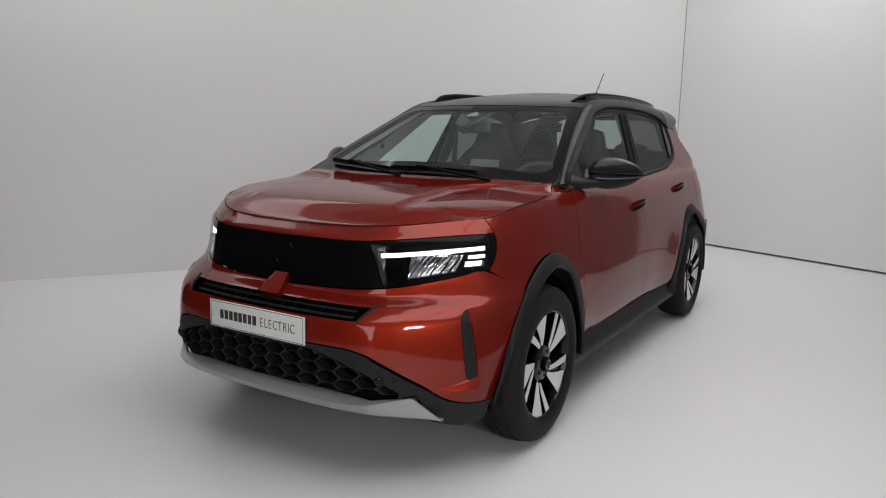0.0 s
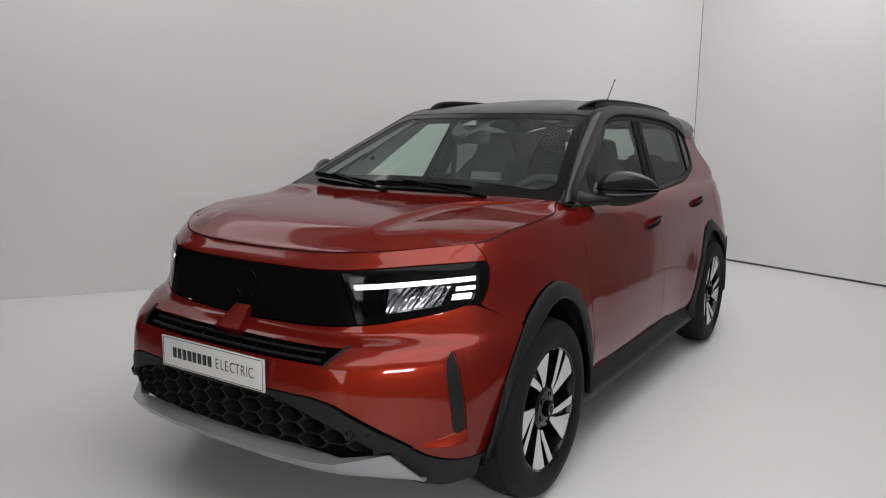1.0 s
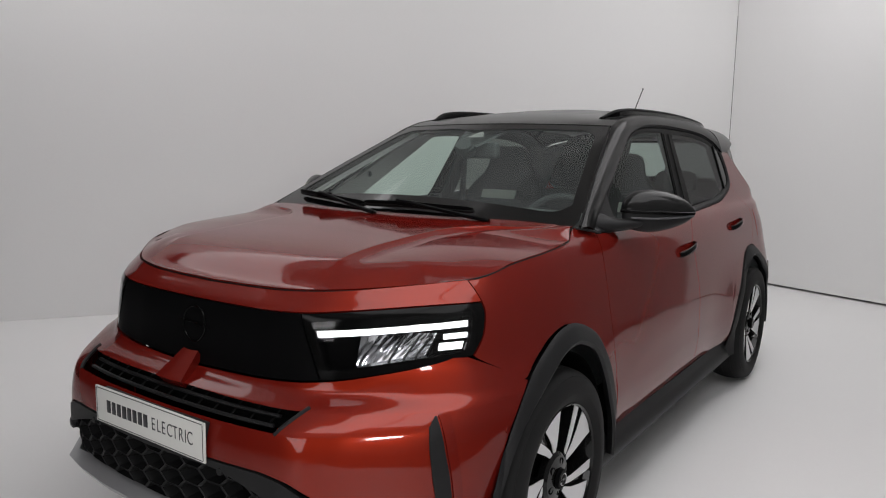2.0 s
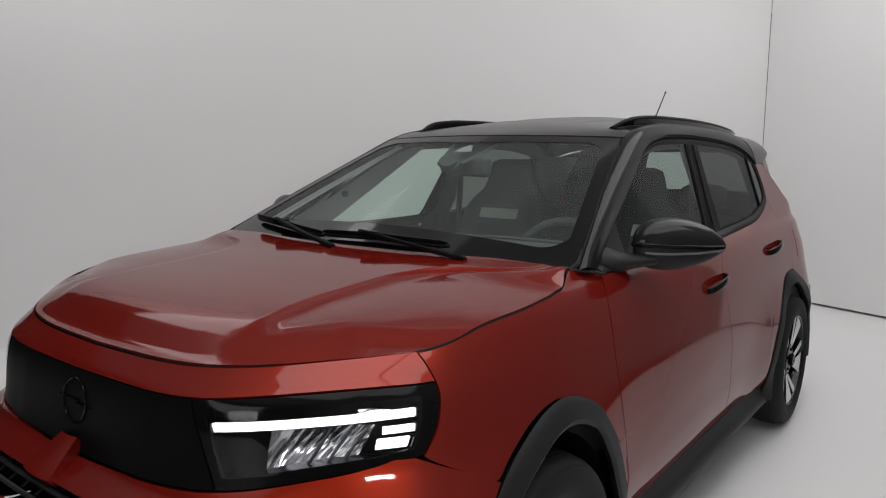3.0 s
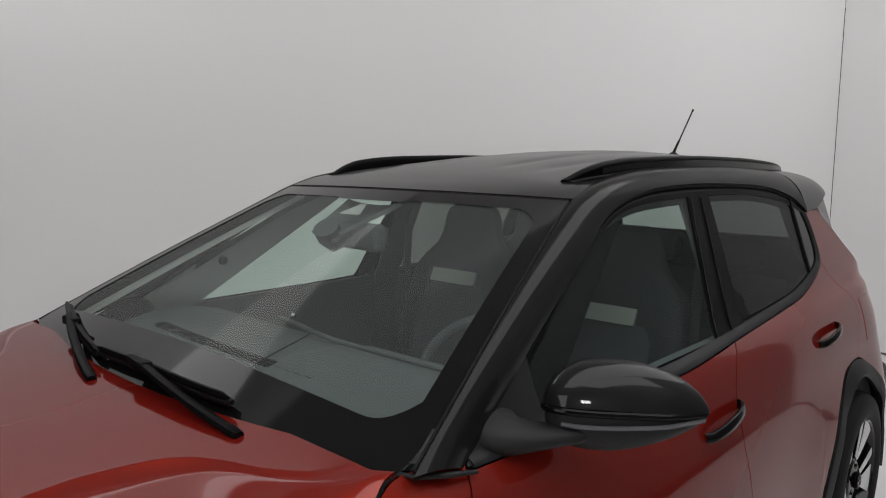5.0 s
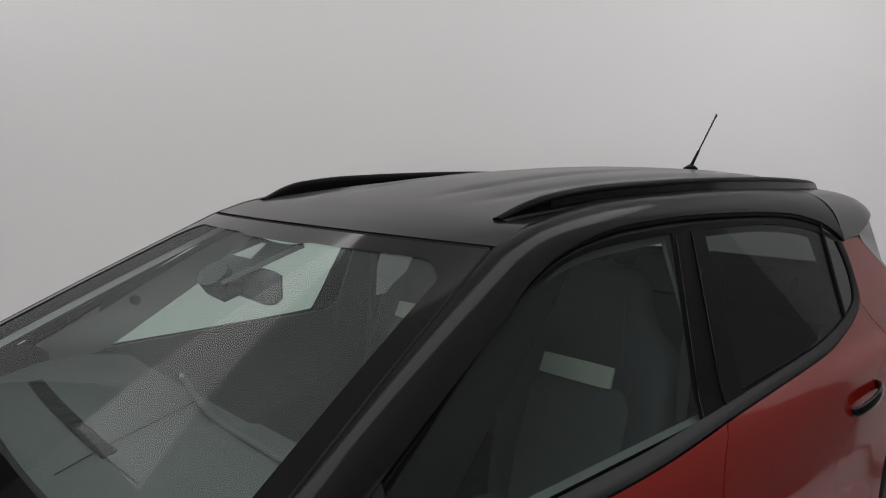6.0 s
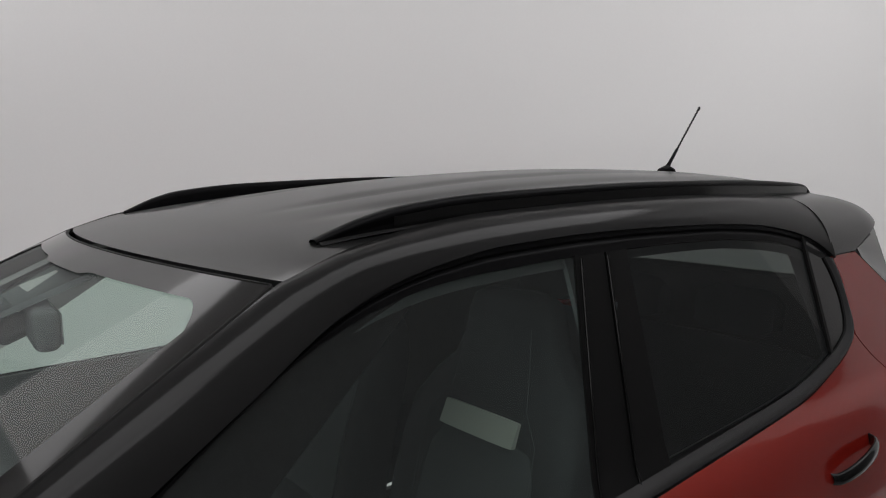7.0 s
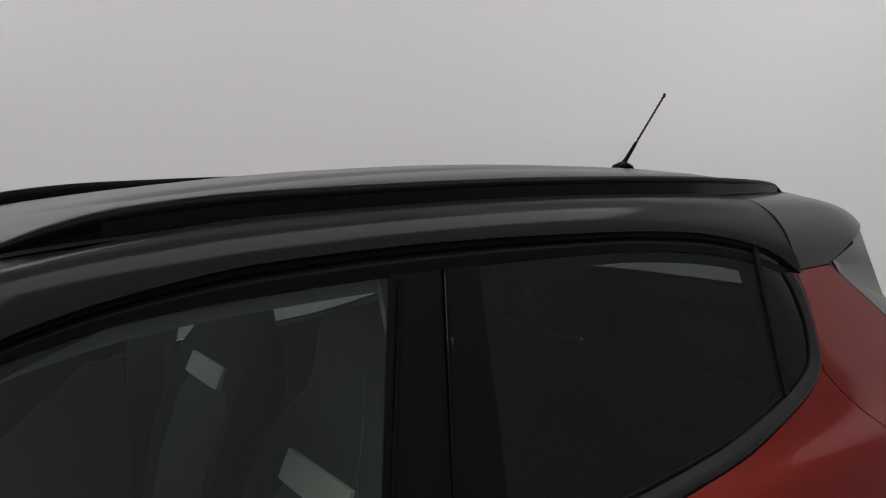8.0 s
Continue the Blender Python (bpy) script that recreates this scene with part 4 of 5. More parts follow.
for sign in (1, -1):
    lip_line = [(0.70, 0.352, 1.102), (0.735, 0.360, 1.104), (0.764, 0.378, 1.102), (0.779, 0.43, 1.092), (0.786, 0.49, 1.080)]
    part("cowl_lip", tube([(sign * x, y, z) for x, y, z in lip_line], [0.002, 0.004, 0.006, 0.0065, 0.005], 10, squash=0.75), PLASTIC, car, "black rubber lip at the pillar foot")


def roof(u, v):
    y0 = screen(u, 1.0)[1] + 0.007
    y = lerp(y0, 3.185 - 0.09 * u * u, v)
    half = lerp(0.556, 0.470, ease((y - 1.10) / 0.42))
    half -= 0.0 * v
    x = u * half
    z = roof_z(x, y)
    blend = 1 - ease((y - y0) / 0.12)
    s = screen(u, 1.0)
    z = lerp(z, s[2] + 0.003 + (y - y0) * 0.30, blend)
    # two shallow flutes along the roof
    for c in (0.17, 0.31):
        z -= 0.006 * math.exp(-(((abs(x) - c) / 0.028) ** 2)) * ease((y - 1.25) / 0.25) * (1 - ease((y - 2.75) / 0.2))
    return (x, y, z)


part("roof", patch(roof, steps(-1, 1, 80), [t**1.25 for t in steps(0, 1, 64)], skirt=0.012, centre=(0, 2, 0.8)), ROOF_BLACK, car, "gloss black painted roof", angle=50)


def rail_edge(y):
    """Inner edge of the side rail: along the screen, then along the roof."""
    if y < 1.11:
        t = (y - SCREEN_LOW.y) / (SCREEN_TOP.y - SCREEN_LOW.y)
        p = SCREEN_LOW.lerp(SCREEN_TOP, t)
        return Vector((p.x + 0.004, p.y, p.z + 0.002 + 0.012 * math.sin(math.pi * max(t, 0)) * 0.4))
    half = lerp(0.556, 0.470, ease((y - 1.10) / 0.42)) + 0.001
    y0 = screen(1, 1.0)[1] + 0.007
    z = roof_z(half, y)
    z = lerp(z, SCREEN_TOP.z + 0.003 + (y - y0) * 0.30, 1 - ease((y - y0) / 0.12))
    return Vector((half, y, z))


def cant_rail(u, v):
    yb = lerp(0.475, 2.632, u)
    ya = yb - 0.10 * (1 - ease((yb - 0.475) / 0.65)) - 0.012
    a = rail_edge(ya)
    zd = DRIP(yb)
    b = Vector(side(yb, zd))
    b.x += 0.006
    mid = (a + b) / 2
    roofward = ease((yb - 0.8) / 0.7)
    c = Vector((lerp(a.x, b.x, 0.80), mid.y, lerp(a.z, b.z, 0.22) + 0.018 * roofward + 0.012))
    c = lerp(c, mid + Vector((0.022, -0.016, 0.022)), 1 - ease((yb - 0.70) / 0.6)) if yb < 1.3 else c
    p = a.lerp(c, v).lerp(c.lerp(b, v), v)
    return tuple(p)


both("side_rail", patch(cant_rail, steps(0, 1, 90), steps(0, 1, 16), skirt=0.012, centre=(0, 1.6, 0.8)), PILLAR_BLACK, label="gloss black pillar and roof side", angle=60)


SHOULDER_END = knots([0, 0.35, 0.6, 0.8, 1.0], [3.095, 3.08, 3.035, 2.92, 2.765])


def roof_tail(u, v):
    """Black roof shoulder over the rear quarter, cut off along the tailgate's edge."""
    y = lerp(2.622, SHOULDER_END(v), u)
    top = rail_edge(min(y, 3.095))
    low = Vector(side(y, 1.381))
    low.x += 0.003
    c2 = Vector((low.x - 0.018, y, lerp(low.z, top.z, 0.94)))
    return tuple(top.lerp(c2, v).lerp(c2.lerp(low, v), v))


both("roof_shoulder", patch(roof_tail, steps(0, 1, 30), steps(0, 1, 20), skirt=0.015, centre=(0, 2.2, 0.8)), ROOF_BLACK, angle=60)


def spoiler_fin(u, v):
    """Black fin between the red quarter panel and the rear window: from its lower point up to the roof's corner."""
    corner = Vector((0.584, 3.038, 1.440))
    if v < 0.6:
        z = lerp(1.222, 1.383, v / 0.6)
        lead = Vector(side(TAIL_EDGE(min(z, 1.381)) + 0.004, z))
    else:
        lead = Vector(side(TAIL_EDGE(1.381) + 0.004, 1.383)).lerp(corner, (v - 0.6) / 0.4)
        lead.x += 0.010 * math.sin(math.pi * (v - 0.6) / 0.4)
    back = Vector((0.652, 3.0, 1.212)).lerp(Vector((0.632, 3.085, 1.262)), min(v / 0.25, 1.0))
    if v > 0.25:
        back = back.lerp(corner, (v - 0.25) / 0.75)
    return tuple(lead.lerp(back, u))


both("spoiler_fin", patch(spoiler_fin, steps(0, 1, 10), steps(0, 1, 30), skirt=0.012, centre=(0, 2.4, 1.2)), ROOF_BLACK, label="gloss black fin beside the rear window", angle=50)


def spoiler(u, v):
    """Rear face that closes the roof's end down to the tailgate."""
    a, b = Vector(roof(u, 1.0)), Vector(tailgate(u, 1.0))
    p = a.lerp(b, v)
    p.y += 0.035 * math.sin(math.pi * v) * (1 - 0.7 * u * u)
    return tuple(p)


part("spoiler", patch(spoiler, [math.copysign(1 - (1 - abs(t)) ** 1.6, t) for t in steps(-1, 1, 40)], steps(0, 1, 10), skirt=0, centre=(0, 2.2, 1.4)), ROOF_BLACK, car, "gloss black roof spoiler", angle=60)


def pane_fn(yl0, yl1, yr0, yr1, lift=0.0):
    """A side pane; left and right edges given at its foot and its top."""

    def fn(u, v):
        y = lerp(lerp(yl0, yl1, v), lerp(yr0, yr1, v), u)
        z = lerp(GLASS_LOW(y), GLASS_TOP(y), v)
        x, y, z = side(y, z)
        return (x - 0.005 + lift, y, z)

    return fn


def front_pane(u, v):
    y_right = lerp(1.548, 1.672, v)
    top = GLASS_TOP
    y = lerp(0.600, y_right, u)
    z = lerp(1.094, max(GLASS_TOP(y), 1.096), v)
    y = lerp(0.600, lerp(1.548, 1.672, (z - 1.094) / 0.373), u)
    z = lerp(1.094, max(GLASS_TOP(y), 1.0945), v)
    x, y, z = side(y, z)
    return (x - 0.005, y, z)


for sign in (1, -1):
    flip = (lambda g: g) if sign > 0 else mirrored
    pane = part("front_window", flip(patch(front_pane, steps(0, 1, 40), steps(0, 1, 12), skirt=0)), SIDE_GLASS, car, "clear front door window")
    pane.visible_shadow = False
    part("rear_window", flip(patch(pane_fn(1.748, 1.812, 2.455, 2.498), steps(0, 1, 24), steps(0, 1, 12), skirt=0)), PRIVACY, car, "dark tinted rear door window")

    def upper_frame(u, v):
        y = lerp(0.63, 2.607, u)
        z0, z1 = max(GLASS_TOP(y), BELT(y) + 0.012), DRIP(y) - 0.002
        if y < 0.62:
            z0 = BELT(y)
        if y > 2.47:
            z0 = lerp(z0, GLASS_TOP(y), 1)
        z = lerp(min(z0, z1), z1, v)
        x, y, z = side(y, z)
        groove = 0.006 * math.exp(-(((v - 0.62) / 0.10) ** 2))
        return (x + 0.003 * v - groove - 0.003, y, z)

    part("window_frame", flip(patch(upper_frame, steps(0, 1, 100), steps(0, 1, 16), skirt=0.012)), SATIN, car, "satin black window frame")

    LOW_Y = knots(range(13), [rearward(y) for y in (0.50, 0.8, 1.25, 1.7, 2.06, 2.277, 2.509, 2.598, 2.645, 2.668, 2.677, 2.684, 2.676)])
    LOW_Z = knots(range(13), [1.079, 1.072, 1.070, 1.084, 1.096, 1.107, 1.144, 1.169, 1.193, 1.223, 1.275, 1.328, 1.376])
    HIGH_Y = knots(range(13), [rearward(y) for y in (0.50, 0.8, 1.25, 1.7, 1.989, 2.232, 2.471, 2.552, 2.613, 2.638, 2.651, 2.648, 2.634)])
    HIGH_Z = knots(range(13), [1.096, 1.093, 1.093, 1.105, 1.118, 1.131, 1.165, 1.185, 1.210, 1.243, 1.294, 1.336, 1.381])

    def belt_strip(u, v):
        k = 12 * u
        x, y, z = side(lerp(LOW_Y(k), HIGH_Y(k), v), lerp(LOW_Z(k), HIGH_Z(k), v))
        return (x + 0.002 + 0.005 * math.sin(math.pi * min(1, v * 1.1)), y, z)

    part("belt_moulding", flip(patch(belt_strip, steps(0, 1, 110), steps(0, 1, 6), skirt=0.010)), PLASTIC, car, "black belt moulding that sweeps up behind the rear window")

    def pillar(l0, l1, r0, r1, back=0.003, foot=1.088):
        def fn(u, v):
            z = lerp(foot, 1.470, v)
            y = lerp(lerp(l0, l1, v), lerp(r0, r1, v), u)
            x, y, z = side(y, z)
            return (x - back, y, z)

        return fn

    part("pillar_cover", flip(patch(pillar(1.550, 1.674, 1.650, 1.748), steps(0, 1, 4), steps(0, 1, 16), skirt=0.01)), PILLAR_FILM, car, "black pillar cover")
    part("pillar_cover", flip(patch(pillar(1.656, 1.753, 1.748, 1.815), steps(0, 1, 4), steps(0, 1, 16), skirt=0.01)), PILLAR_FILM, car)
    for low, high in ((1.552, 1.676), (1.653, 1.7505)):
        edge_line = [side(lerp(low, high, k / 12), lerp(1.10, 1.462, k / 12)) for k in range(13)]
        part("pillar_edge", flip(tube([(x + 0.0005, y, z) for x, y, z in edge_line], 0.0022, 8)), PIANO, car)
    part("window_guide", flip(patch(pillar(1.540, 1.664, 1.549, 1.673, 0.001), steps(0, 1, 2), steps(0, 1, 16), skirt=0.006)), PILLAR_FILM, car)
    part("window_guide", flip(patch(pillar(2.444, 2.506, 2.456, 2.518, -0.002, 1.172), steps(0, 1, 2), steps(0, 1, 16), skirt=0.006)), PILLAR_FILM, car)

    CORNER_IN = knots([1.165, 1.185, 1.21, 1.243, 1.294, 1.336, 1.381, 1.43], [rearward(y) for y in (2.50, 2.552, 2.613, 2.638, 2.651, 2.648, 2.634, 2.60)])

    def rear_corner(u, v):
        """Black fixed piece behind the rear pane."""
        z = lerp(1.170, 1.425, v)
        y0 = 2.455 + (z - 1.172) * 0.20
        y1 = CORNER_IN(z) + 0.006
        x, y, z = side(lerp(y0, max(y1, y0 + 0.004), u), z)
        return (x - 0.003, y, z)

    part("fixed_quarter_pane", flip(patch(rear_corner, steps(0, 1, 8), steps(0, 1, 20), skirt=0.008)), PIANO, car, "gloss black fixed corner pane")

    def sail(u, v):
        y = lerp(0.49, 0.73, u)
        z = lerp(BELT(y) + 0.004, max(DRIP(y) - 0.004, BELT(y) + 0.006), v)
        x, y, z = side(y, z)
        return (x + 0.002, y, z)

    part("mirror_sail", flip(patch(sail, steps(0, 1, 12), steps(0, 1, 10), skirt=0.01)), PLASTIC, car)

    # roof rail: two feet, a long bar and a dark infill
    RAIL_TOP = knots([1.215, 1.30, 1.36, 1.55, 1.94, 2.3, 2.74, 2.86, 2.915], [1.524, 1.555, 1.568, 1.582, 1.587, 1.582, 1.562, 1.550, 1.527])
    RAIL_X = knots([1.215, 1.35, 2.0, 2.7, 2.915], [0.466, 0.487, 0.492, 0.472, 0.445])

    def rail(u, v):
        y = lerp(1.215, 2.915, u)
        x0 = RAIL_X(y)
        low = roof_z(0.47, y) - 0.012 if y > 1.12 else 1.51
        top = max(RAIL_TOP(y), low + 0.010)
        a = 2 * math.pi * v
        # rounded bar
        wide = 0.019 * min(1, 0.35 + (top - low) * 14)
        cx, cz = math.cos(a), math.sin(a)
        px = x0 + wide * math.copysign(abs(cx) ** 0.6, cx)
        pz = lerp(low, top, 0.5 + 0.5 * math.copysign(abs(cz) ** 0.7, cz))
        if cx > 0.2:
            inset = math.exp(-(((pz - lerp(low, top, 0.42)) / max(0.28 * (top - low), 0.004)) ** 4))
            px -= 0.006 * inset * min(1.0, (top - low - 0.012) / 0.02 if top - low > 0.012 else 0)
        return (px, y, pz)

    rv, rf = patch(rail, steps(0, 1, 72), steps(0, 1, 32), skirt=0, centre=(0.48, 2, 1.55))
    bar = part("roof_rail", flip((rv, rf)), SATIN, car, "satin black roof rail", angle=40)

    def infill(u, v):
        y = lerp(1.34, 2.86, u)
        low, top = roof_z(0.47, y) - 0.004, RAIL_TOP(y)
        z = lerp(low + 0.006, lerp(low, top, 0.72), v)
        return (RAIL_X(y) + 0.0165, y, z)

    part("rail_infill", flip(patch(infill, steps(0, 1, 40), steps(0, 1, 3), skirt=0.004, centre=(0, 2, 1.5))), PIANO, bar)
    foot = [(RAIL_X(y) + 0.004, y, roof_z(0.47, y) - 0.001) for y in steps(1.22, 2.91, 40)]
    part("rail_gasket", flip(tube(foot, 0.021, 6, squash=0.18)), RUBBER_SEAL, bar)

# roof antenna
ant_x = -0.03
antenna = part("antenna", tube([(ant_x, 2.86, 1.575), (ant_x, 2.875, 1.590), (ant_x, 2.90, 1.598), (ant_x, 2.925, 1.590), (ant_x, 2.945, 1.572)], [0.014, 0.020, 0.019, 0.018, 0.012], 12, squash=0.55), SATIN, car, "thin black roof antenna")
base, tip = Vector((ant_x, 2.895, 1.592)), Vector((ant_x, 3.098, 1.812))
part("antenna_stub", tube([base, base.lerp(tip, 0.06), base.lerp(tip, 0.12), base.lerp(tip, 0.32)], [0.0105, 0.0075, 0.0062, 0.0052], 10), SATIN, antenna)
mast = []
for k in range(61):
    t = 0.30 + 0.70 * k / 60
    p = base.lerp(tip, t)
    mast.append((p.x + 0.0012 * math.cos(k * 1.3), p.y, p.z + 0.0012 * math.sin(k * 1.3)))
part("antenna_mast", tube(mast, [0.0032] * 57 + [0.0045] * 4, 8), RUBBER_SEAL, antenna)


# ---- door mirrors ----
def mirror_shell(u, v, z0, z1):
    """Housing: u runs from the root to the tip, v round the section."""
    x = lerp(0.785, 1.020, u)
    r = max(1 - (abs(u - 0.40) / (0.40 if u < 0.4 else 0.60)) ** (3.0 if u < 0.4 else 1.75), 0.0) ** (0.45 if u < 0.4 else 0.62)
    yc = 0.715 + 0.095 * ease(u) + 0.02 * u
    h_top, h_low = 0.079 * r, 0.076 * r * (0.75 + 0.25 * r)
    dy = 0.078 * (0.35 + 0.65 * r) * (r > 0) * min(1, r * 1.6)
    a = lerp(0, 2 * math.pi, v)
    cy, cz = math.cos(a), math.sin(a)
    if cz < 0:  # the lower housing has a steeper face
        cy = math.copysign(abs(cy) ** 0.55, cy)
    y = yc - dy * (cy if cy > 0 else 0.45 * cy)
    zz = 1.149 - 0.006 * u + (h_top if cz > 0 else h_low) * math.copysign(abs(cz) ** (0.85 if cz > 0 else 0.7), cz)
    return (x, y, zz)


for sign in (1, -1):
    flip = (lambda g: g) if sign > 0 else mirrored
    us = [0.5 - 0.5 * math.cos(math.pi * t) for t in steps(0, 1, 36)]
    mirror = part("door_mirror", flip(patch(lambda u, v: mirror_shell(u, lerp(0.51, 1.0, v), 0, 0), us, steps(0, 1, 20), skirt=0, centre=(0.92, 0.74, 1.15))), PLASTIC, car, "door mirror with gloss black cap", angle=60)
    part("mirror_cap", flip(patch(lambda u, v: mirror_shell(u, lerp(0.015, 0.50, v), 0, 0), us, steps(0, 1, 20), skirt=0.004, lift=0.003, centre=(0.92, 0.74, 1.15))), ROOF_BLACK, mirror, "gloss black mirror cap", angle=60)
    strip = [mirror_shell(u, 0.985, 0, 0) for u in steps(0.22, 0.985, 24)]
    part("indicator", flip(tube([(x + 0.002, y - 0.003, z - 0.006) for x, y, z in strip], 0.0042, 8)), INDICATOR, mirror, "slim clear indicator strip")
    groove = [mirror_shell(u, 0.003, 0, 0) for u in steps(0.02, 0.99, 24)]
    part("mirror_groove", flip(tube([(x, y - 0.001, z) for x, y, z in groove], 0.0065, 10)), PIANO, mirror)
    arm = [(0.70, 0.600, 1.102), (0.745, 0.606, 1.100), (0.768, 0.614, 1.099), (0.79, 0.630, 1.100), (0.815, 0.652, 1.102), (0.845, 0.685, 1.106), (0.87, 0.715, 1.112)]
    part("mirror_arm", flip(tube(arm, [0.074, 0.064, 0.051, 0.041, 0.034, 0.030, 0.022], 20, squash=0.60)), PLASTIC, mirror, angle=60)
    part("mirror_pane", flip(patch(lambda u, v: (lerp(0.845, 1.005, u), 0.80 + 0.035 * u, 1.15 + 0.052 * (2 * v - 1) * (1 - (2 * u - 1) ** 4)), steps(0, 1, 12), steps(0, 1, 6), skirt=0, centre=(0.9, 0.5, 1.15))), CHROME, mirror)


# ---- door handles ----
def handle(y0, y1, z0, z1):
    """A strap handle: a flat glossy bow that stands off the door, on two feet."""
    for sign in (1, -1):
        flip = (lambda g: g) if sign > 0 else mirrored
        rings, n = [], 12
        ts = steps(0, 1, 26)
        for t in ts:
            y, z = lerp(y0, y1, t), lerp(z0, z1, t) + 0.010 * math.sin(math.pi * t)
            x = side(y, z)[0] - 0.004 + 0.040 * math.sin(math.pi * min(max(t, 0.0), 1.0)) ** 0.5
            high, deep = 0.0165 * (0.75 + 0.25 * math.sin(math.pi * t)), 0.0085
            rings += [(x + deep * math.cos(2 * math.pi * k / n), y, z + high * math.copysign(abs(math.sin(2 * math.pi * k / n)) ** 0.8, math.sin(2 * math.pi * k / n))) for k in range(n)]
        faces = [(i * n + k, i * n + (k + 1) % n, (i + 1) * n + (k + 1) % n, (i + 1) * n + k) for i in range(len(ts) - 1) for k in range(n)]
        part("door_handle", flip((rings, faces)), PIANO, car, "gloss black door handle", angle=50)


handle(1.270, 1.490, 0.920, 0.950)
handle(2.212, 2.432, 0.965, 0.995)

# ---- wipers ----
def wiper_line(ends, n=24):
    """Points a little above the windscreen between (a, b) stations."""
    xs = [e[0] for e in ends]
    return [tuple(np.add(screen(a, float(np.interp(a, xs, [e[1] for e in ends]))), (0, -0.010, 0.016))) for a in steps(xs[0], xs[-1], n)]


for blade_ends, arm_ends in ((((-0.19, 0.055), (0.11, 0.066), (0.49, 0.048)), ((0.04, 0.068), (0.16, 0.058), (0.36, 0.030), (0.60, -0.005))),
                             (((-0.84, 0.095), (-0.55, 0.078), (-0.18, 0.045)), ((-0.60, 0.086), (-0.5, 0.072), (-0.30, 0.040), (-0.05, 0.0)))):
    line = wiper_line(blade_ends)
    n = len(line)
    wiper = part("wiper", tube(line, [0.006] + [0.0105] * (n - 2) + [0.006], 8, squash=0.9), RUBBER_SEAL, car, "black wiper blade")
    lip = [tuple(np.add(p, (0, -0.006, 0.010))) for p in line]
    part("wiper_spoiler", tube(lip, [0.002] + [0.0055] * (n - 2) + [0.002], 6, squash=1.4), SATIN, wiper)
    arm = [tuple(np.add(p, (0, -0.016, 0.018 - 0.022 * i / 20))) for i, p in enumerate(wiper_line(arm_ends, 20))]
    part("wiper_arm", tube(arm, [0.008] + [0.0105] * 12 + [0.0115] * 6 + [0.013, 0.010], 8, squash=0.7), SATIN, wiper)
    mid = Vector(arm[2])
    part("wiper_clip", geo_of(box(-0.034, 0.034, -0.012, 0.012, -0.012, 0.010, 0.004, turn=Matrix.Translation(mid + Vector((0, 0.004, -0.004))))), SATIN, wiper)

# ---- wheels ----
TYRE_R, RIM_R, WHEEL_Z = 0.345, 0.240, 0.350


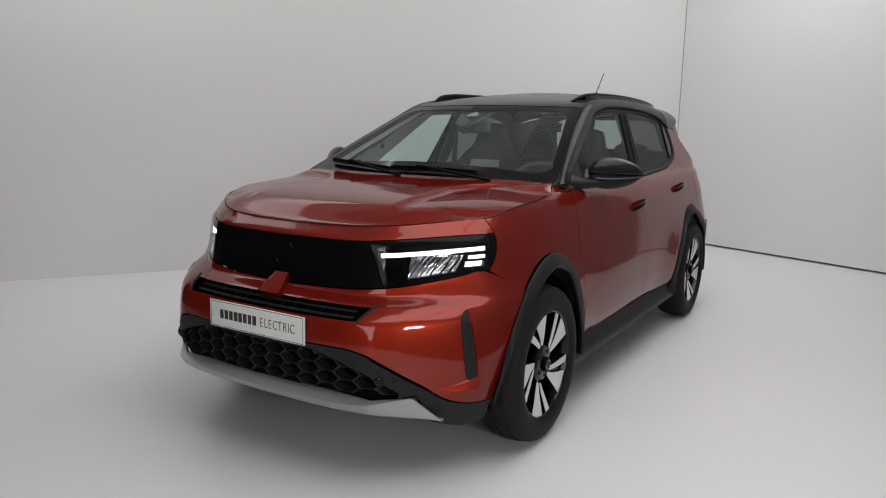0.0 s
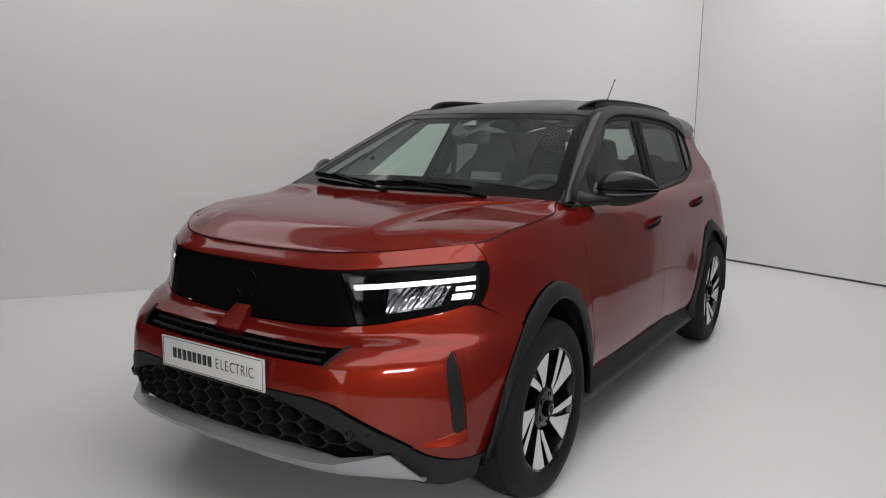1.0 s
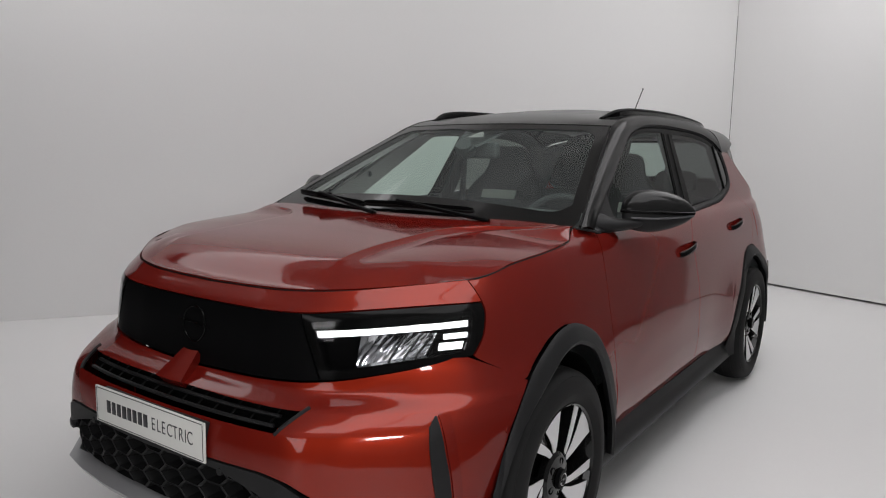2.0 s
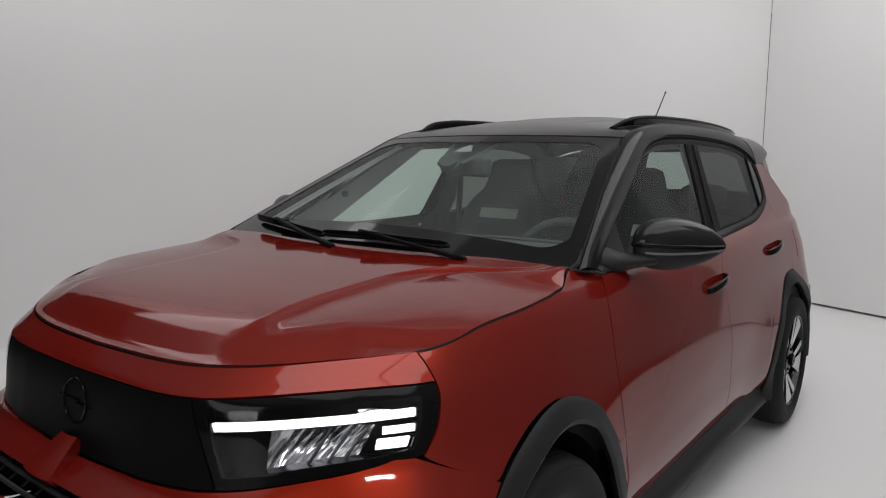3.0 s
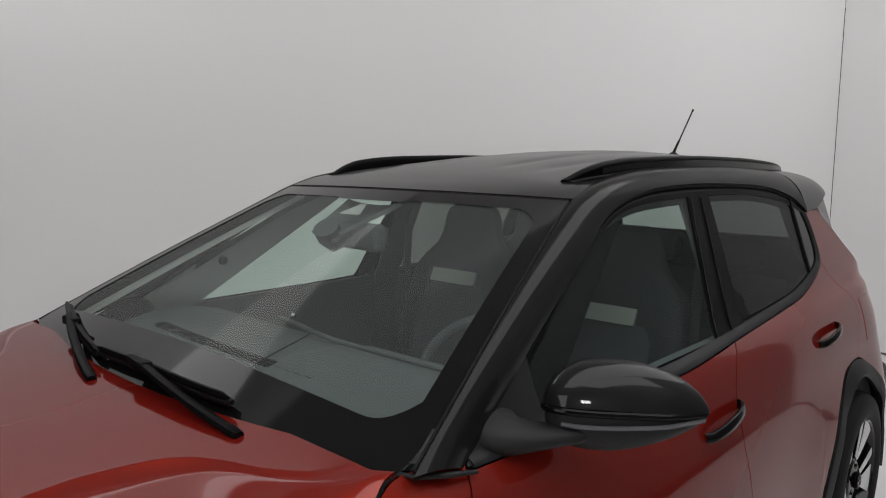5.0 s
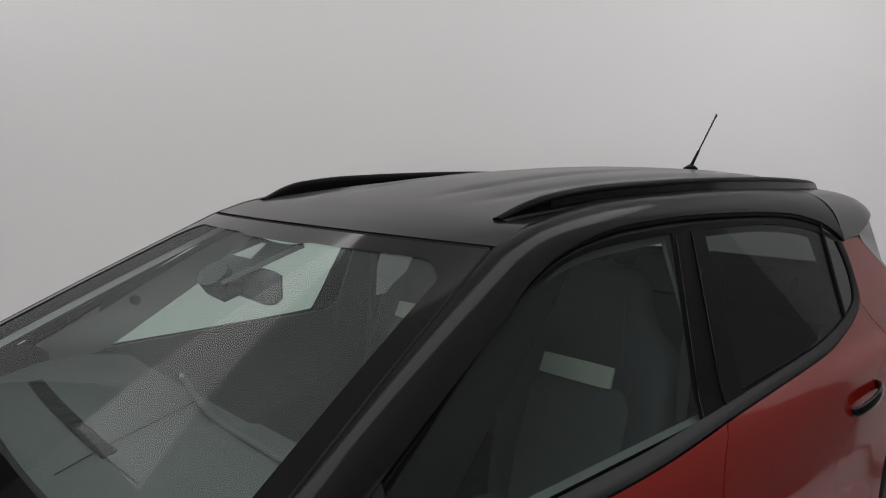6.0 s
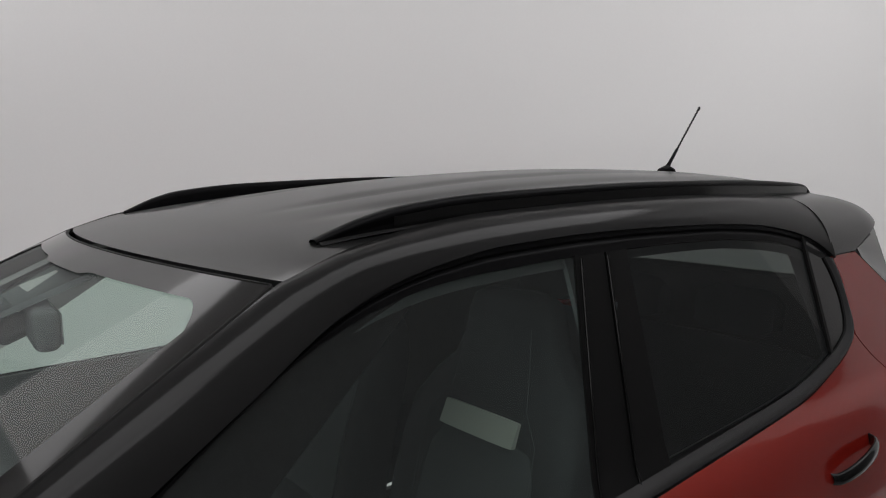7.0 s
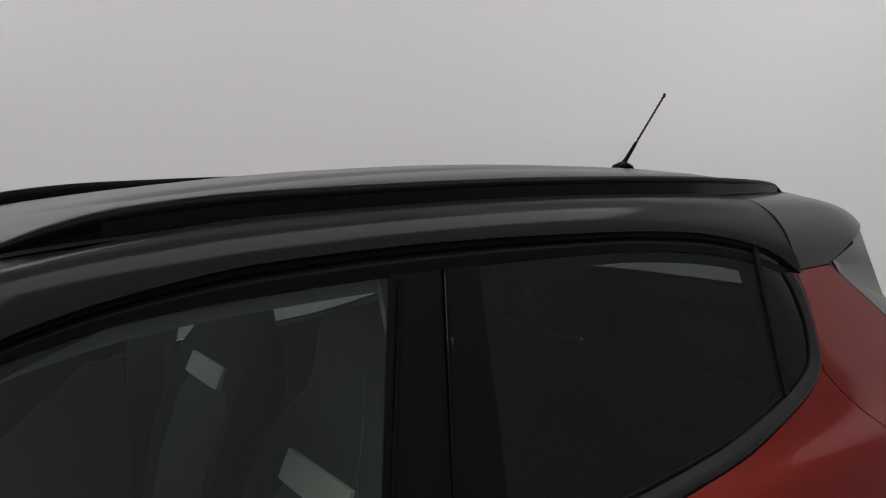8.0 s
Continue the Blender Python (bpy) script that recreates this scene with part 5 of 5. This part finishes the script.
def make_wheel():
    """Parts of one wheel round the origin, its outer face towards +x."""
    profile = [(-0.20, RIM_R - 0.004), (-0.205, 0.255), (-0.207, 0.285), (-0.198, 0.318), (-0.180, 0.336), (-0.105, TYRE_R), (-0.03, 0.3405), (-0.012, 0.331), (-0.001, 0.316),
               (0.004, 0.292), (0.0045, 0.287), (0.006, 0.272), (0.0055, 0.270), (0.002, 0.256), (-0.005, 0.246), (-0.010, RIM_R - 0.003), (-0.02, RIM_R - 0.008)]
    tyre = spun(profile, 96)
    blocks = []
    count = 80
    for k in range(count):
        a = 2 * math.pi * k / count
        for x0, x1, skew, wide in ((-0.006, -0.050, 0.25, 0.88), (-0.160, -0.198, -0.25, 0.88), (-0.058, -0.101, 0.0, 0.95), (-0.109, -0.152, 0.0, 0.95)):
            half = math.pi / count * wide
            verts = []
            for x, sk in ((x0, 0.0), (x1, skew)):
                for s in (-1, 1):
                    b = a + s * half + sk * math.pi / count
                    top = float(np.interp(x, [-0.205, -0.180, -0.105, -0.03, -0.012, -0.001], [0.312, 0.337, 0.3455, 0.3410, 0.3315, 0.3165]))
                    for r in (top - 0.012, top + 0.0035 - 0.0015 * (wide < 0.9)):
                        verts.append((x, r * math.cos(b), r * math.sin(b)))
            blocks.append((verts, [(1, 3, 7, 5), (0, 1, 5, 4), (2, 6, 7, 3), (0, 2, 3, 1), (4, 5, 7, 6)]))
    tyre = join(tyre, *blocks)
    rim = spun([(-0.010, RIM_R + 0.002), (-0.006, RIM_R - 0.003), (-0.010, RIM_R - 0.009), (-0.030, RIM_R - 0.014), (-0.09, RIM_R - 0.030), (-0.19, RIM_R - 0.028)], 72)
    disc = spun([(-0.10, 0.14), (-0.10, 0.05), (-0.085, 0.045)], 48)
    back = spun([(-0.17, 0.21), (-0.165, 0.0)], 48)
    hub = spun([(-0.055, 0.084), (-0.036, 0.080), (-0.026, 0.070), (-0.022, 0.045), (-0.020, 0.034)], 48)
    spokes, faces_wide, faces_thin = [], [], []
    cap = spun([(-0.018, 0.033), (-0.009, 0.032), (-0.006, 0.028), (-0.006, 0.0)], 40)
    for k in range(5):
        turn = 2 * math.pi * k / 5 + 0.63

        def polar(r, deg):
            a = turn + radians(deg)
            return (r * math.cos(a), r * math.sin(a))

        wide = [polar(0.084, -16), polar(0.115, -16), polar(0.165, -14.5), polar(0.229, -14), polar(0.234, 0), polar(0.230, 13.5), polar(0.175, 8.5), polar(0.130, 2), polar(0.088, -5)]
        thin = [polar(0.086, 0), polar(0.120, 9), polar(0.170, 18), polar(0.230, 24), polar(0.230, 32), polar(0.170, 27.5), polar(0.120, 20), polar(0.088, 12)]
        for outline, store in ((wide, faces_wide), (thin, faces_thin)):
            v, f = prism(outline, 0.0035)
            # spokes lean in towards the hub
            v = [(x - 0.012 - 0.020 * (1 - min(1, (math.hypot(y, z) - 0.07) / 0.165)) ** 1.2 - 0.002, y, z) for x, y, z in v]
            store.append((v, f))
            cy, cz = sum(p[0] for p in outline) / len(outline), sum(p[1] for p in outline) / len(outline)
            grown = [(cy + (y - cy) * 1.07, cz + (z - cz) * 1.07) for y, z in outline]
            v, f = prism(grown, 0.045)
            v = [(x - 0.0145 - 0.020 * (1 - min(1, (math.hypot(y, z) - 0.07) / 0.165)) ** 1.2 - 0.002, y, z) for x, y, z in v]
            spokes.append((v, f))
        # dark bridge between the two blades
        link = [polar(0.078, -8), polar(0.120, 2), polar(0.232, 10), polar(0.232, 27), polar(0.120, 14), polar(0.080, 5)]
        v, f = prism(link, 0.02)
        spokes.append(([(x - 0.030 - 0.016 * (1 - min(1, (math.hypot(y, z) - 0.07) / 0.165)), y, z) for x, y, z in v], f))
    bolts = []
    for k in range(5):
        a = 2 * math.pi * (k + 0.5) / 5 + 0.52
        y, z = 0.052 * math.cos(a), 0.052 * math.sin(a)
        bolts.append(([(x - 0.0225, y + py, z + pz) for x, py, pz in spun([(0.0, 0.0125), (0.0015, 0.011), (-0.006, 0.010), (-0.010, 0.0)], 14)[0]], spun([(0, 1), (0, 1), (0, 1), (0, 1)], 14)[1]))
    return dict(tyre=tyre, rim=rim, disc=disc, back=back, hub=hub, spokes=spokes, wide=faces_wide, thin=faces_thin, cap=cap, bolts=bolts)


WHEEL = make_wheel()


def place_wheel(y, sign, spin):
    m = Matrix.Translation((sign * 0.894, y, WHEEL_Z)) @ (Matrix.Identity(4) if sign > 0 else Matrix.Rotation(math.pi, 4, "Z")) @ Matrix.Rotation(spin, 4, "X")
    moved = lambda g: ([tuple(m @ Vector(p)) for p in g[0]], g[1])  # noqa: E731
    wheel = part("wheel", moved(WHEEL["rim"]), ALLOY_BLACK, car, "two-tone alloy wheel, black with machined faces", angle=28)
    part("tyre", moved(WHEEL["tyre"]), RUBBER, wheel, "black treaded tyre", angle=40)
    part("brake_disc", moved(join(WHEEL["disc"], WHEEL["back"])), SHADE_AND_BLACK, wheel)
    part("hub", moved(WHEEL["hub"]), ALLOY_BLACK, wheel)
    for g in WHEEL["spokes"]:
        part("spoke", moved(g), ALLOY_BLACK, wheel, angle=28)
    for g in WHEEL["wide"]:
        part("spoke_face", moved(g), MACHINED, wheel)
    for g in WHEEL["thin"]:
        part("spoke_face", moved(g), MACHINED, wheel)
    part("hub_cap", moved(WHEEL["cap"]), SATIN, wheel)
    ringpts = [(-0.0045, 0.019 * math.cos(a), 0.019 * math.sin(a)) for a in (2 * math.pi * k / 32 for k in range(32))]
    part("cap_ring", moved(tube(ringpts, 0.0018, 6, closed=True)), CHROME, wheel)
    part("cap_bar", moved(tube([(-0.0045, -0.030, 0.002), (-0.0045, 0.004, 0.003), (-0.0045, -0.004, -0.003), (-0.0045, 0.030, -0.002)], [0.0008, 0.002, 0.002, 0.0008], 6)), CHROME, wheel)
    for g in WHEEL["bolts"]:
        part("bolt_recess", moved(g), SHADE_AND_BLACK, wheel)


for sign in (1, -1):
    place_wheel(0.042, sign, 0.0)
    place_wheel(2.675, sign, 0.35)

# ---- cabin ----
part("dashboard", patch(lambda u, v: (u * 0.635, lerp(0.50, 0.93, v) - 0.05 * (1 - u * u) * (1 - v), 1.075 + 0.035 * math.sin(math.pi * min(v * 1.1, 1)) - 0.06 * ease((v - 0.85) / 0.15) + (0.012 if u > 0.18 else 0) * ease(v * 3)), steps(-1, 1, 50), steps(0, 1, 20), skirt=0.35, centre=(0, 0.7, 0.3)), CABIN, car, "dark grey dashboard")
for k in range(20):
    x = -0.47 + 0.0372 * k
    part("vent_slat", geo_of(box(x, x + 0.029, 0.553 + 0.012 * (x / 0.4) ** 2, 0.583 + 0.012 * (x / 0.4) ** 2, 1.094, 1.1075, 0.001)), SHADE_AND_BLACK, car)
trim_line = [(-0.285, 0.868, 1.105), (-0.17, 0.838, 1.108), (-0.07, 0.812, 1.110), (0.05, 0.788, 1.112), (0.16, 0.774, 1.116), (0.32, 0.768, 1.122), (0.50, 0.768, 1.120)]
part("dash_trim", tube(trim_line, 0.009, 10, squash=0.7), CABIN, car, "grey trim along the instrument hood")
part("dash_seam", tube([(0.10, 0.455 + 0.02, 1.092), (0.06, 0.60, 1.112), (-0.02, 0.76, 1.113), (-0.07, 0.812, 1.106)], 0.0014, 6), SHADE_AND_BLACK, car)
wheel_ring = []
centre, tilt = Vector((0.37, 0.98, 1.02)), radians(62)
for k in range(40):
    a = 2 * math.pi * k / 40
    p = centre + Vector((0.182 * math.cos(a), -0.165 * math.sin(a) * math.cos(tilt) * -1, 0.165 * math.sin(a) * math.sin(tilt)))
    wheel_ring.append(tuple(p))
steering = part("steering_wheel", tube(wheel_ring, 0.016, 10, closed=True), CABIN, car, "dark leather steering wheel")
part("steering_hub", geo_of(box(-0.10, 0.10, -0.02, 0.02, -0.06, 0.05, 0.018, turn=Matrix.Translation(centre) @ pose(0, 0, 0, -28))), CABIN, steering)
part("dash_knob", tube([(-0.165, 0.815, 1.134), (-0.160, 0.818, 1.138), (-0.153, 0.821, 1.136)], [0.004, 0.008, 0.005], 10), CHROME, car, "small bright knob on the dashboard")


def soft(outline, x0, x1, puff, mat, name, parent, label="", n=10):
    """A cushion: an outline in (y, z) drawn across x with rounded ends."""
    verts, faces = [], []
    m = len(outline)
    cy, cz = sum(p[0] for p in outline) / m, sum(p[1] for p in outline) / m
    for i in range(n + 1):
        t = i / n
        s = 1 - puff * abs(2 * t - 1) ** 5
        x = lerp(x0, x1, 0.5 - 0.5 * math.cos(math.pi * t) if puff > 0.3 else t)
        verts += [(x, cy + (y - cy) * s, cz + (z - cz) * s) for y, z in outline]
    for i in range(n):
        for k in range(m):
            k2 = (k + 1) % m
            faces.append((i * m + k, i * m + k2, (i + 1) * m + k2, (i + 1) * m + k))
    faces += [tuple(range(m - 1, -1, -1)), tuple(n * m + k for k in range(m))]
    return part(name, (verts, faces), mat, parent, label, angle=60)


# height, half width, leading face and half depth of the backrest
SEAT_BACK = ((0.66, 0.235, -0.06, 0.075), (0.80, 0.25, -0.03, 0.07), (0.92, 0.255, 0.005, 0.065), (1.02, 0.255, 0.042, 0.06), (1.10, 0.245, 0.072, 0.055), (1.16, 0.215, 0.090, 0.05),
             (1.205, 0.165, 0.100, 0.046), (1.255, 0.138, 0.106, 0.044), (1.31, 0.128, 0.112, 0.042), (1.345, 0.116, 0.122, 0.034), (1.362, 0.080, 0.135, 0.020))


def seat(x, y, lift=0.0):
    """A seat at x and y, its backrest raised by lift on the height adjuster."""
    base = soft([(y - 0.02, 0.72), (y - 0.06, 0.64), (y - 0.03, 0.55), (y - 0.50, 0.55), (y - 0.55, 0.62), (y - 0.52, 0.70)], x - 0.25, x + 0.25, 0.25, SEAT_CLOTH, "car_seat", car, "dark cloth seat with a pale band")
    # one-piece backrest with side bolsters that narrows into the headrest
    rings, n = [], 36
    for z, half, lead, deep in SEAT_BACK:
        for k in range(n):
            a = 2 * math.pi * k / n
            cx, cy = math.cos(a), math.sin(a)
            px = half * math.copysign(abs(cx) ** 0.6, cx)
            py = deep * math.copysign(abs(cy) ** 0.55, cy)
            bolster = 0.038 * ease((abs(px) / half - 0.55) / 0.4) * ease((1.20 - z) / 0.12) if cy < 0 else 0.0
            rings.append((x + px, y + lead + deep + py - bolster, z + lift))
    faces = [(i * n + k, i * n + (k + 1) % n, (i + 1) * n + (k + 1) % n, (i + 1) * n + k) for i in range(len(SEAT_BACK) - 1) for k in range(n)]
    faces.append(tuple((len(SEAT_BACK) - 1) * n + k for k in range(n)))
    part("backrest", (rings, faces), SEAT_CLOTH, base, angle=60)
    for side_sign in (-1, 1):
        stitch = [(x + side_sign * w, y + l, z + lift) for z, w, l in ((0.80, 0.165, -0.040), (1.0, 0.165, 0.012), (1.085, 0.160, 0.040), (1.14, 0.115, 0.064), (1.20, 0.105, 0.082), (1.30, 0.10, 0.094))]
        part("stitching", tube(stitch, 0.0008, 5), SEAT_GREY, base)
    soft([(y + a, z + lift) for a, z in ((-0.075, 0.66), (-0.03, 0.85), (0.035, 1.02), (0.062, 1.07), (0.085, 1.04), (0.03, 0.85), (-0.03, 0.66))], x - 0.155, x + 0.155, 0.15, SEAT_GREY, "back_cushion", base, "grey cloth centre panel")
    soft([(y + a, z + lift) for a, z in ((0.044, 1.060), (0.068, 1.110), (0.098, 1.106), (0.078, 1.056))], x - 0.135, x + 0.09, 0.05, SEAT_BAND, "band", base, "pale woven band")


seat(0.35, 1.615)
seat(-0.352, 1.675, 0.03)
bench = soft([(2.52, 0.76), (2.48, 0.62), (2.02, 0.62), (1.98, 0.72), (2.06, 0.78)], -0.60, 0.60, 0.12, SEAT_CLOTH, "rear_bench", car, "dark cloth rear bench")
soft([(2.46, 0.70), (2.56, 1.0), (2.62, 1.12), (2.70, 1.10), (2.60, 0.7)], -0.60, 0.60, 0.10, SEAT_CLOTH, "backrest", bench)
for x in (-0.37, 0.0, 0.37):
    soft([(2.62, 1.13), (2.63, 1.23), (2.68, 1.26), (2.73, 1.22), (2.71, 1.12)], x - 0.12, x + 0.12, 0.3, SEAT_CLOTH, "headrest", bench)
part("headliner", patch(lambda u, v: (u * (0.50 - 0.02 * v), lerp(1.08 + 0.03 * u * u, 2.95, v), roof_z(u * 0.45, lerp(1.1, 2.95, v)) - 0.045), steps(-1, 1, 12), steps(0, 1, 20), skirt=0, centre=(0, 2, 3)), CABIN_LIGHT, car, "pale grey cloth headliner")
for sign in (1, -1):
    flip = (lambda g: g) if sign > 0 else mirrored
    part("pillar_lining", flip(patch(lambda u, v: tuple(np.add(screen(lerp(0.90, 0.965, u), lerp(0.0, 0.97, v)), (0.0, 0.05, -0.03))), steps(0, 1, 4), steps(0, 1, 12), skirt=0.01, centre=(0.9, 0.6, 1.6))), CABIN_LIGHT, car)
    def foot_lining(u, v):
        z = lerp(1.085, 1.445, v)
        y = lerp(0.55 + 1.73 * (z - 1.08), 0.83 + 1.49 * (z - 1.10), u)
        x = side(y, z)[0]
        return (x - 0.030 - 0.02 * u, y, z)

    part("pillar_lining", flip(patch(foot_lining, steps(0, 1, 6), steps(0, 1, 16), skirt=0.01, centre=(1.5, 0.9, 1.2))), CABIN_LIGHT, car, "pale grey pillar lining")
    # near-black copy outside the lining, giving its unlit outer face as colour
    part("pillar_shade_sheet", flip(patch(lambda u, v: tuple(np.add(foot_lining(u, v), (0.012, 0, 0))), steps(0, 1, 6), steps(0, 1, 16), skirt=0)), SHADE_AND_BLACK, car)
    cap_at = foot_lining(0.35, 0.42)
    part("lining_cap", flip(tube([(cap_at[0] - 0.002, cap_at[1], cap_at[2]), (cap_at[0] - 0.012, cap_at[1], cap_at[2])], 0.014, 16)), CABIN, car)
    part("door_lining", flip(patch(lambda u, v: (half_width(1.2, 1.09) - 0.036 - 0.08 * (1 - v), lerp(0.50, 1.62, u), lerp(0.40, 1.092, v)), steps(0, 1, 12), steps(0, 1, 8), skirt=0.02, centre=(1.5, 1, 0.8))), CABIN, car)
    part("door_lining", flip(patch(lambda u, v: tuple(np.add(side(lerp(1.60, 2.54, u), lerp(0.40, BELT(lerp(1.60, 2.54, u)) + 0.014, v)), (-0.035 - 0.08 * (1 - v), 0, 0))), steps(0, 1, 12), steps(0, 1, 8), skirt=0.02, centre=(1.5, 1, 0.8))), CABIN, car)
    part("pillar_lining", flip(patch(lambda u, v: (side(1.65, lerp(0.6, 1.46, v))[0] - (0.035 if v > 0.55 else 0.10), lerp(1.60, 1.73, u) + 0.06 * v, lerp(0.6, 1.46, v)), steps(0, 1, 4), steps(0, 1, 12), skirt=0.01, centre=(1.5, 1.6, 1.0))), CABIN, car)
    part("quarter_lining", flip(patch(lambda u, v: tuple(np.add(side(lerp(2.50, 3.0, u), lerp(0.6, 1.40, v)), (-0.05, 0, 0))), steps(0, 1, 10), steps(0, 1, 10), skirt=0)), CABIN, car)
    part("rail_lining", flip(patch(lambda u, v: tuple(np.add(side(lerp(0.80, 2.60, u), lerp(GLASS_TOP(lerp(0.80, 2.60, u)) - 0.022, DRIP(lerp(0.80, 2.60, u)) + 0.01, v)), (-0.028 - 0.03 * v, 0, 0))), steps(0, 1, 40), steps(0, 1, 4), skirt=0)), CABIN, car)
    belt = [(0.62, 1.74, 1.38), (0.615, 1.72, 1.15), (0.61, 1.68, 0.75)]
    part("seat_belt", flip(tube(belt, 0.018, 6, squash=0.2)), SEAT_CLOTH, car)
# camera housing and mirror behind the screen
def camera_cover(u, v):
    x, y, z = screen((lerp(-0.132, 0.042, u) if v == 0 else lerp(lerp(-0.132, -0.232, v), lerp(0.042, 0.150, v), u)), lerp(0.735, 0.945, v))
    belly = math.sin(math.pi * u) ** 0.6
    return (x, y + 0.010 + 0.012 * belly, z - 0.012 - 0.022 * belly * (1 - 0.4 * v))


housing = part("camera_housing", patch(camera_cover, steps(0, 1, 16), steps(0, 1, 10), skirt=0.012, centre=(0, 1.6, 0.9)), CABIN, car, "dark camera housing behind the screen")
part("camera_shade", patch(lambda u, v: tuple(np.add(screen(lerp(-0.075, 0.075, u) * lerp(1, 0.25, v) - 0.03, lerp(0.832, 0.905, v)), (0, 0.006, -0.006))), steps(0, 1, 6), steps(0, 1, 4), skirt=0, centre=(0, 1.6, 0.9)), CABIN_LIGHT, housing, "pale grey wedge of the camera shade")
MIRROR_AT = Matrix.Translation((0.000, 0.930, 1.366)) @ pose(0, 0, 0, 0, 0, -4)
rear_mirror = part("rear_view_mirror", geo_of(box(-0.100, 0.102, -0.026, 0.018, -0.037, 0.037, 0.017, 4, turn=MIRROR_AT)), CABIN, car, "dark rear view mirror")
part("mirror_glass", geo_of(box(-0.092, 0.094, 0.0165, 0.0195, -0.027, 0.027, 0.001, turn=MIRROR_AT)), CHROME, rear_mirror)
part("mirror_stalk", tube([(-0.045, 0.850, 1.392), (-0.052, 0.868, 1.368), (-0.050, 0.885, 1.352), (-0.03, 0.905, 1.360), (-0.02, 0.925, 1.366)], [0.036, 0.036, 0.032, 0.022, 0.014], 12), CABIN, rear_mirror, "rounded foot of the mirror")
part("bulkhead", geo_of(box(-0.62, 0.62, 0.28, 0.30, 0.3, 1.06, 0.004)), SHADE_AND_BLACK, car)
